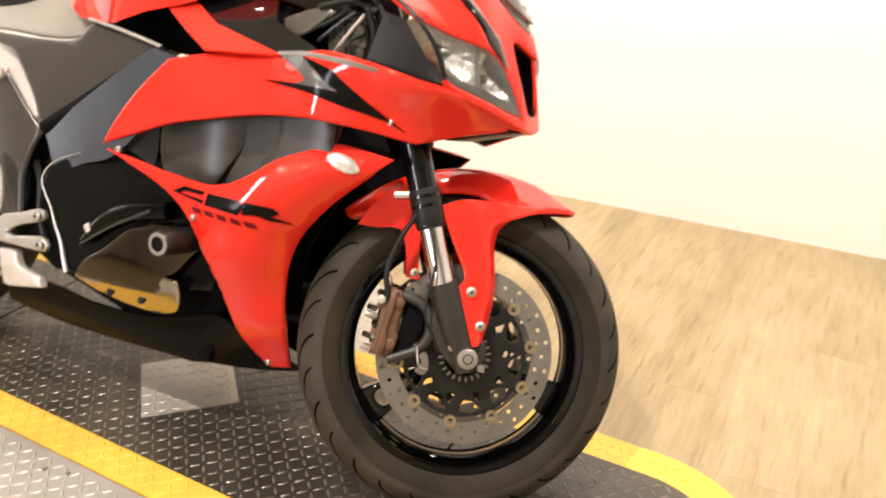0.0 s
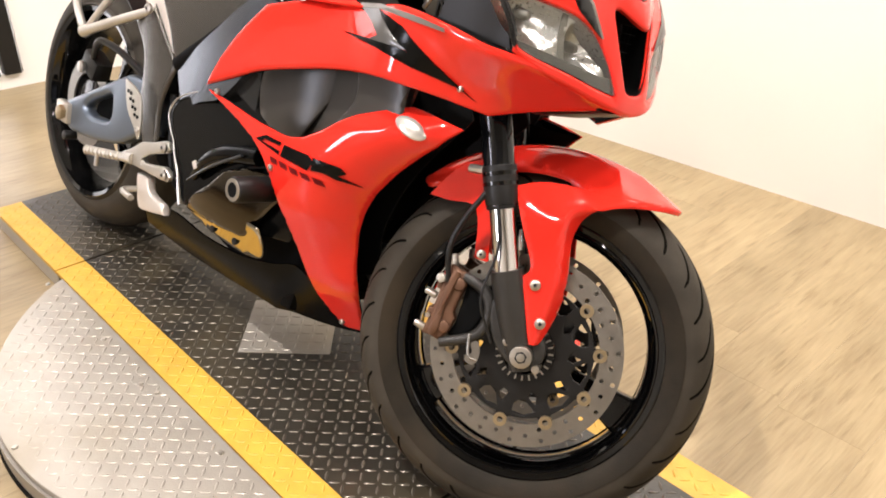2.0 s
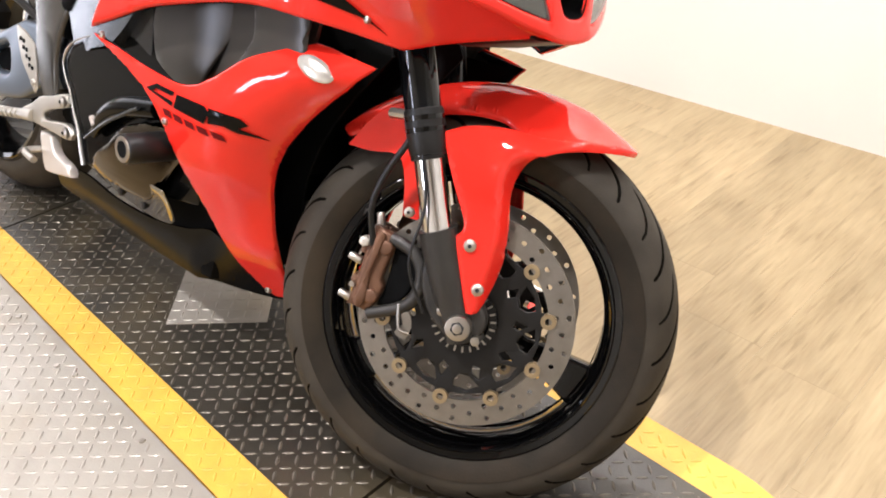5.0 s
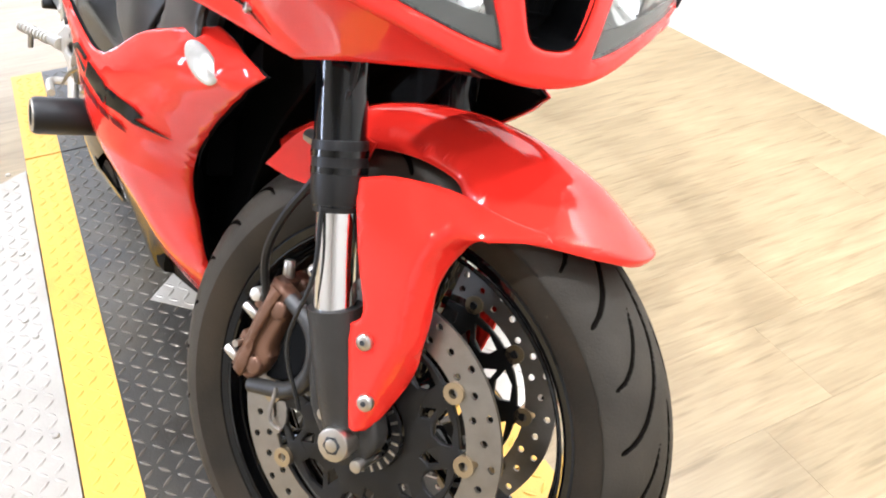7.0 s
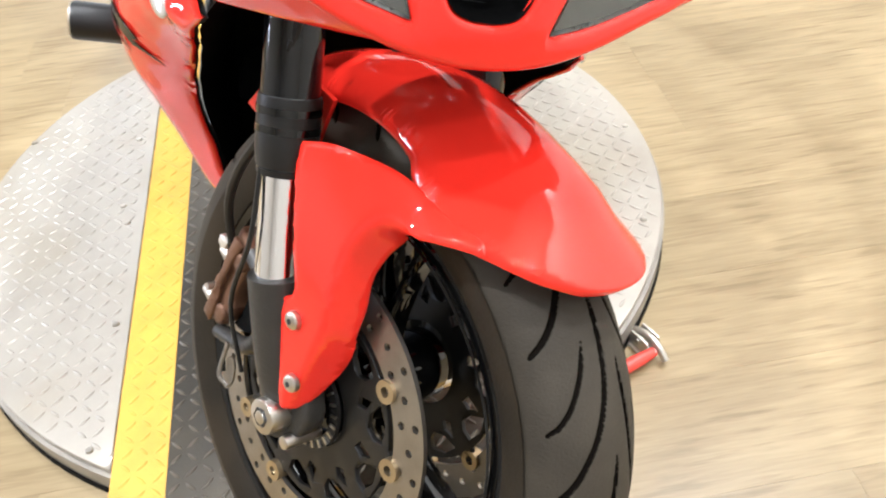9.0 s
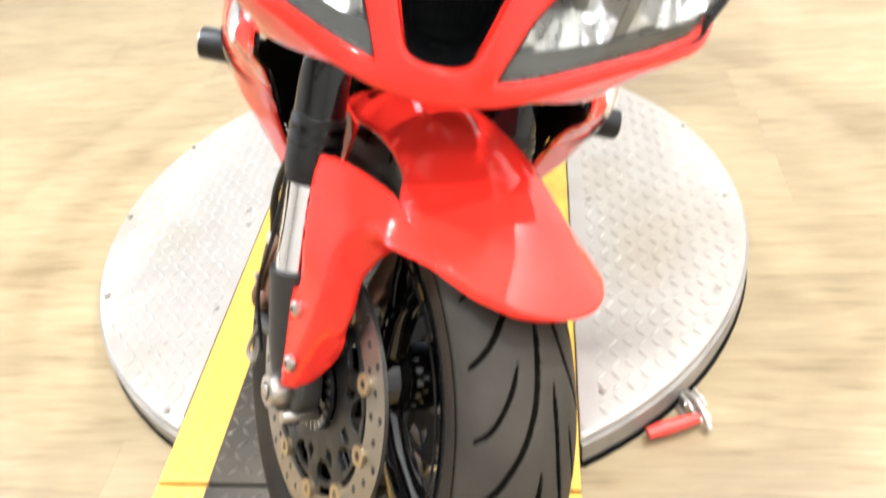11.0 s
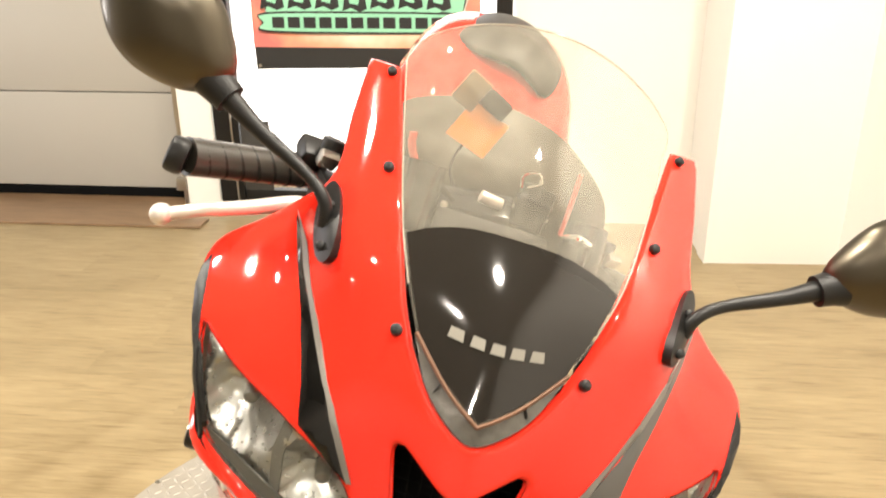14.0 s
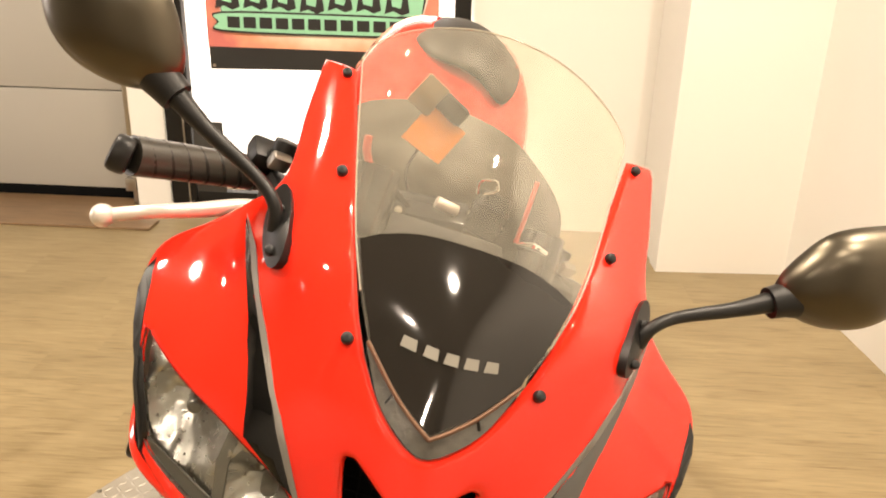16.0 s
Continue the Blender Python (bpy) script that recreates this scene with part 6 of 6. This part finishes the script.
up = Vector((-math.sin(RAKE), 0, math.cos(RAKE)))
fork_foot = Vector((-.014, 0, .297))
for s in (-1, 1):
    y = s * .1145
    leg = part("fork_leg", pipe([fork_foot + Vector((0, y, 0)) + up * t for t in (.1, .2, .3)], .0205, 24, 2), CHROME, bike, "chrome fork tube with a black upper sleeve", STEER)
    part("fork_foot", pipe([fork_foot + Vector((.01 * (1 - q), y - s * .0145 * (1 - q), 0)) + up * t for t, q in ((-.026, 0), (0, 0), (.05, .5), (.125, 1))], [.019, .023, .025, .0265], 20, 4), CASTING, leg, "black cast fork foot")
    part("foot_casting", side_slab(curve([(-.068, .39)] * 2 + [(-.03, .402)] * 2 + [(-.004, .36), (.03, .318), (.028, .288), (.004, .27), (-.022, .279), (-.05, .303), (-.07, .345)], 3), .026, s * .098, .006), CASTING, leg, "dark cast fork foot lug")
    part("fork_seal", pipe([fork_foot + Vector((0, y, 0)) + up * t for t in (.215, .235, .275, .28)], [.0235, .0262, .0262, .0248], 24, 3), SATIN, leg)
    part("upper_sleeve", pipe([fork_foot + Vector((0, y, 0)) + up * t for t in (.22, .4, .7)], [.0245, .0238, .0238], 24, 3), SLEEVE, leg, "glossy black upper fork sleeve")
    for t in (.25, .265):
        part("sleeve_ring", pipe([fork_foot + Vector((0, y, 0)) + up * q for q in (t, t + .006)], .0268, 24, 1), BLACK, leg)
    part("axle_cap", cyl(.017, .03, pose(0, s * .117, .297, 90), None, 24, .002), STEEL, leg, "steel axle end")
    part("axle_recess", cyl(.0095, .003, pose(0, s * .1318, .297, 90), None, 6), FRAME, leg)
    part("axle_bolt", cyl(.0065, .004, pose(0, s * .1322, .297, 90), None, 18, .001), STEEL, leg)
    for dx, dz in ((-.028, .012), (.026, -.012)):
        part("pinch_bolt", cyl(.0065, .04, pose(dx, s * .1, .297 + dz, 90), None, 12, .001), STEEL, leg)
    # caliper
    body = [(-.147, .387), (-.117, .38), (-.117, .359), (-.12, .34), (-.122, .318), (-.116, .309), (-.12, .286), (-.129, .268), (-.157, .272), (-.155, .296), (-.153, .318), (-.152, .34), (-.147, .356)]
    cal = part("front_caliper", side_slab(body, .022, s * .09, .005), BRONZE, bike, "dusty bronze four-piston brake caliper", STEER)
    part("caliper_half", side_slab(body, .022, s * .056, .005), BRONZE, cal)
    part("caliper_bridge", side_slab([(-.16, .27), (-.157, .296), (-.155, .318), (-.154, .34), (-.15, .386), (-.138, .384), (-.142, .34), (-.146, .3), (-.148, .27)], .05, s * .073, .004), BRONZE, cal)
    part("caliper_rib", side_slab([(-.143, .382), (-.13, .379), (-.134, .345), (-.138, .318), (-.134, .29), (-.138, .272), (-.15, .275), (-.147, .298), (-.145, .32), (-.144, .345)], .009, s * .104, .003), BRONZE, cal)
    for x, z in ((-.127, .362), (-.129, .292)):
        part("piston_cover", cyl(.0105, .007, pose(x, s * .102, z, 90), .0095, 20, .002), BRONZE, cal)
    for x, z in ((-.151, .35), (-.153, .306)):
        part("bridge_step", box(.012, .03, .013, pose(x - .004, s * .08, z, 0, 6), .003), BRONZE, cal)
    for x, z, y, a in ((-.167, .332, .085, -80), (-.166, .279, .09, -80), (-.15, .392, .075, -20)):
        part("bleed_bolt", cyl(.0062, .02, pose(x, s * y, z, 0, a), .0055, 12, .002), STEEL, cal)
    part("banjo_bolt", cyl(.008, .012, pose(-.157, s * .1, .362, 90), None, 6, .002), CAST, cal)
    part("pad_pin", cyl(.004, .05, pose(-.158, s * .08, .3, 90), None, 10), STEEL, cal)
    # black slab that stands in for the shade of the hollow beside the caliper
    part("caliper_cavity", side_slab(curve([(-.115, .372), (-.085, .362), (-.078, .33), (-.09, .295), (-.12, .278), (-.116, .3), (-.116, .335)], 3), .03, s * .074, .004), VOID, cal)
    part("caliper_bracket", pipe([(-.124, s * .095, .376), (-.09, s * .098, .368), (-.071, s * .1, .347), (-.068, s * .1, .318), (-.082, s * .1, .292), (-.127, s * .097, .266)], [.008, .009, .0095, .0095, .009, .008], 12), CASTING, cal, "black caliper bracket arm")
    part("sensor_clip", slab(curve([(-.008, -.014), (.008, -.018), (.012, 0), (.004, .018), (-.006, .012), (0, 0)], 3), .002, pose(-.072, s * .12, .275, 90)), ROTOR, cal)
    part("sensor_wire_clip", pipe([(-.085, s * .12, .3), (-.075, s * .126, .27), (-.06, s * .124, .266)], .0022, 8), ROTOR, cal)
    # hoses
    part("brake_hose", pipe([(-.145, s * .1, .36), (-.158, s * .112, .41), (-.15, s * .12, .46), (-.128, s * .126, .52), (-.125, s * .128, .57), (-.15, s * .12, .66), (-.2, s * .1, .74)], .0044, 8), SATIN, bike, "black braided brake hose", STEER)
    part("sensor_wire", pipe([(-.05, s * .125, .3), (-.085, s * .135, .36), (-.085, s * .14, .44), (-.115, s * .135, .52), (-.13, s * .13, .6)], .0023, 6), SATIN, bike, "thin black sensor wire", STEER)
    part("hose_clip", pipe([(-.11, s * .13, .545), (-.17, s * .1, .535)], .007, 8), STEEL, bike, "", STEER)

# fender: an arched top over the tyre, and a leg down each side
def arch(a, y):
    k = 7.8 - 5.6 * min(1, max(0, (a - .08) / .4)) ** 1.2
    r = .319 - k * y * y + .0035 * min(1, max(0, (.054 - .02 * a - abs(y)) / .012)) * min(1, max(0, (.36 - a) / .12))
    return (math.sin(a) * r, y, .297 + math.cos(a) * r)


TOP = [(-.88, .05), (-.6, .065), (-.38, .069), (-.25, .0715), (-.1, .0765), (-.04, .083), (.04, .089), (.11, .0945), (.16, .0955), (.29, .0875), (.388, .075), (.447, .0575), (.487, .034), (.5, 0)]
TOP = TOP + [(a, -y) for a, y in reversed(TOP[:-1])]
fender = part("front_fender", sheet(arch, curve(TOP + [(-.9, 0)], 4), (), 0.007, 0.003, (0.2, 0, 1), 0, .008), RED, bike, "glossy red front fender", STEER)
leg_side = spline_surface([(.009, .353, .123), (-.017, .405, .124), (-.083, .528, .122), (-.01, .515, .115), (-.012, .56, .096), (.05, .548, .092), (.02, .40, .122), (-.03, .43, .126)])


def ease(a, b, x):
    q = min(1, max(0, (x - a) / (b - a)))
    return q * q * (3 - 2 * q)


def leg_y(x, z):
    """The leg's outer face, folded inwards ahead of a crease."""
    crease = .012 - .017 * min(1, max(0, (z - .42) / .07))
    fade = 1 - min(1, max(0, (z - .51) / .03))
    low = leg_side(x, z) - 1.75 * fade * max(0, x - crease)
    # near its top the leg runs into the arch
    r, a = math.hypot(x, z - .297), math.atan2(x, z - .297)
    k = 7.8 - 5.6 * min(1, max(0, (a - .08) / .4)) ** 1.2
    w = ease(.215, .262, r) * ease(-.05, .02, x)
    return low + (math.sqrt(max(.0001, .319 - r) / k) + .0012 - low) * w


LEG = [(-.094, .533)] * 2 + [(-.06, .475), (-.032, .428)] + [(-.04, .408)] * 2 + [(.004, .318)] * 2 + [(.02, .319)] * 2 + [(.026, .347), (.03, .391), (.024, .436), (.014, .475), (.013, .5), (.02, .522), (.036, .54), (.058, .554)] + [(.085, .5665)] * 2 + [(.075, .571), (.05, .5665), (.02, .563), (-.02, .561), (-.065, .55)]
for s in (-1, 1):
    part("fender_leg", sheet(lambda x, z, s=s: (x, s * leg_y(x, z), z), curve(LEG, 4), (), 0.006, 0.003, (0, s, 0), 0, .004), RED, fender, "red fender side leg")
    part("fender_tail", sheet(lambda x, z, s=s: (x, s * (.074 + .1 * (z - .45)), z), curve([(-.222, .476)] * 2 + [(-.195, .525), (-.16, .553)] + [(-.11, .558)] * 2 + [(-.115, .49), (-.107, .43)] + [(-.1, .405)] * 2 + [(-.124, .405)] * 2 + [(-.135, .455), (-.152, .483), (-.19, .477)], 3), (), 0.025, 0.004, (0, s, 0)), RED, fender)
    for x, z in ((-.017, .405), (.009, .353)):
        n = Vector((-(leg_side(x + .004, z) - leg_side(x - .004, z)) / .008, 1, -(leg_side(x, z + .004) - leg_side(x, z - .004)) / .008)).normalized()
        q = Vector((x, leg_side(x, z), z)) + n * .0025
        bolt(fender, (q.x, s * q.y, q.z), (n.x, s * n.y, n.z), .0085)
    bolt(fender, (-.112, s * .092, .416), (0, s, 0), .0075)

# bars
clamp = part("triple_clamp", box(.11, .27, .025, Matrix.Translation(fork_foot + up * .62) @ pose(0, 0, 0, 0, -24), .01), DARK, bike, "dark triple clamp", STEER)
part("stem_nut", cyl(.022, .02, Matrix.Translation(fork_foot + up * .645 + Vector((-.03, 0, 0))) @ pose(0, 0, 0, 0, -24), None, 6, .002), STEEL, clamp)
for s in (-1, 1):
    part("fork_cap", cyl(.018, .03, Matrix.Translation(fork_foot + Vector((0, s * .106, 0)) + up * .66) @ pose(0, 0, 0, 0, -24), None, 20, .003), SATIN, clamp)
    bar = part("handlebar", pipe([(-.27, s * .12, .87), (-.33, s * .17, .87), (-.36, s * .2, .868)], .0115, 14), SATIN, bike, "black clip-on handlebar", STEER)
    grip = part("grip", pipe([(-.358, s * .19, .869), (-.335, s * .258, .865), (-.3135, s * .32, .861)], [.0165, .017, .0175], 20), DUCT, bar, "ribbed black rubber grip")
    for k in range(7):
        q = Vector((-.352, s * .207, .868)).lerp(Vector((-.319, s * .306, .862)), k / 6)
        part("rib", lathe([(.0182, -.0012), (.0182, .0012), (.0165, .0012), (.0165, -.0012)], 20, Matrix.Translation(q) @ pose(0, 0, 0, 24, 0, -s * 17)), DARK, grip)
    part("bar_end", cyl(.0168, .018, pose(-.3105, s * .329, .8605, 90, 0, s * 15), None, 24, .005), SATIN, bar, "black bar-end weight")
    part("brake_lever", pipe([(-.3, s * .17, .86), (-.282, s * .22, .862), (-.272, s * .262, .85), (-.264, s * .303, .838), (-.267, s * .33, .823)], [.009, .008, .007, .006, .006], 10), PEARL, bar, "silver hand lever")
    part("lever_ball", ball(.0098, pose(-.267, s * .333, .822), 14), PEARL, bar)
    part("lever_perch", box(.05, .045, .035, pose(-.31, s * .175, .87), .008), SATIN, bar)
    part("switch_housing", box(.03, .03, .02, pose(-.35, s * .2, .892, 0, 20), .005), SATIN, bar)
    part("perch_clamp", box(.012, .02, .016, pose(-.32, s * .196, .9, 0, 20), .003), ROTOR, bar)
    part("reservoir", cyl(.011, .024, pose(-.335, s * .19, .905, 0, -10), .0125, 20, .003), SATIN, bar, "black fluid reservoir")
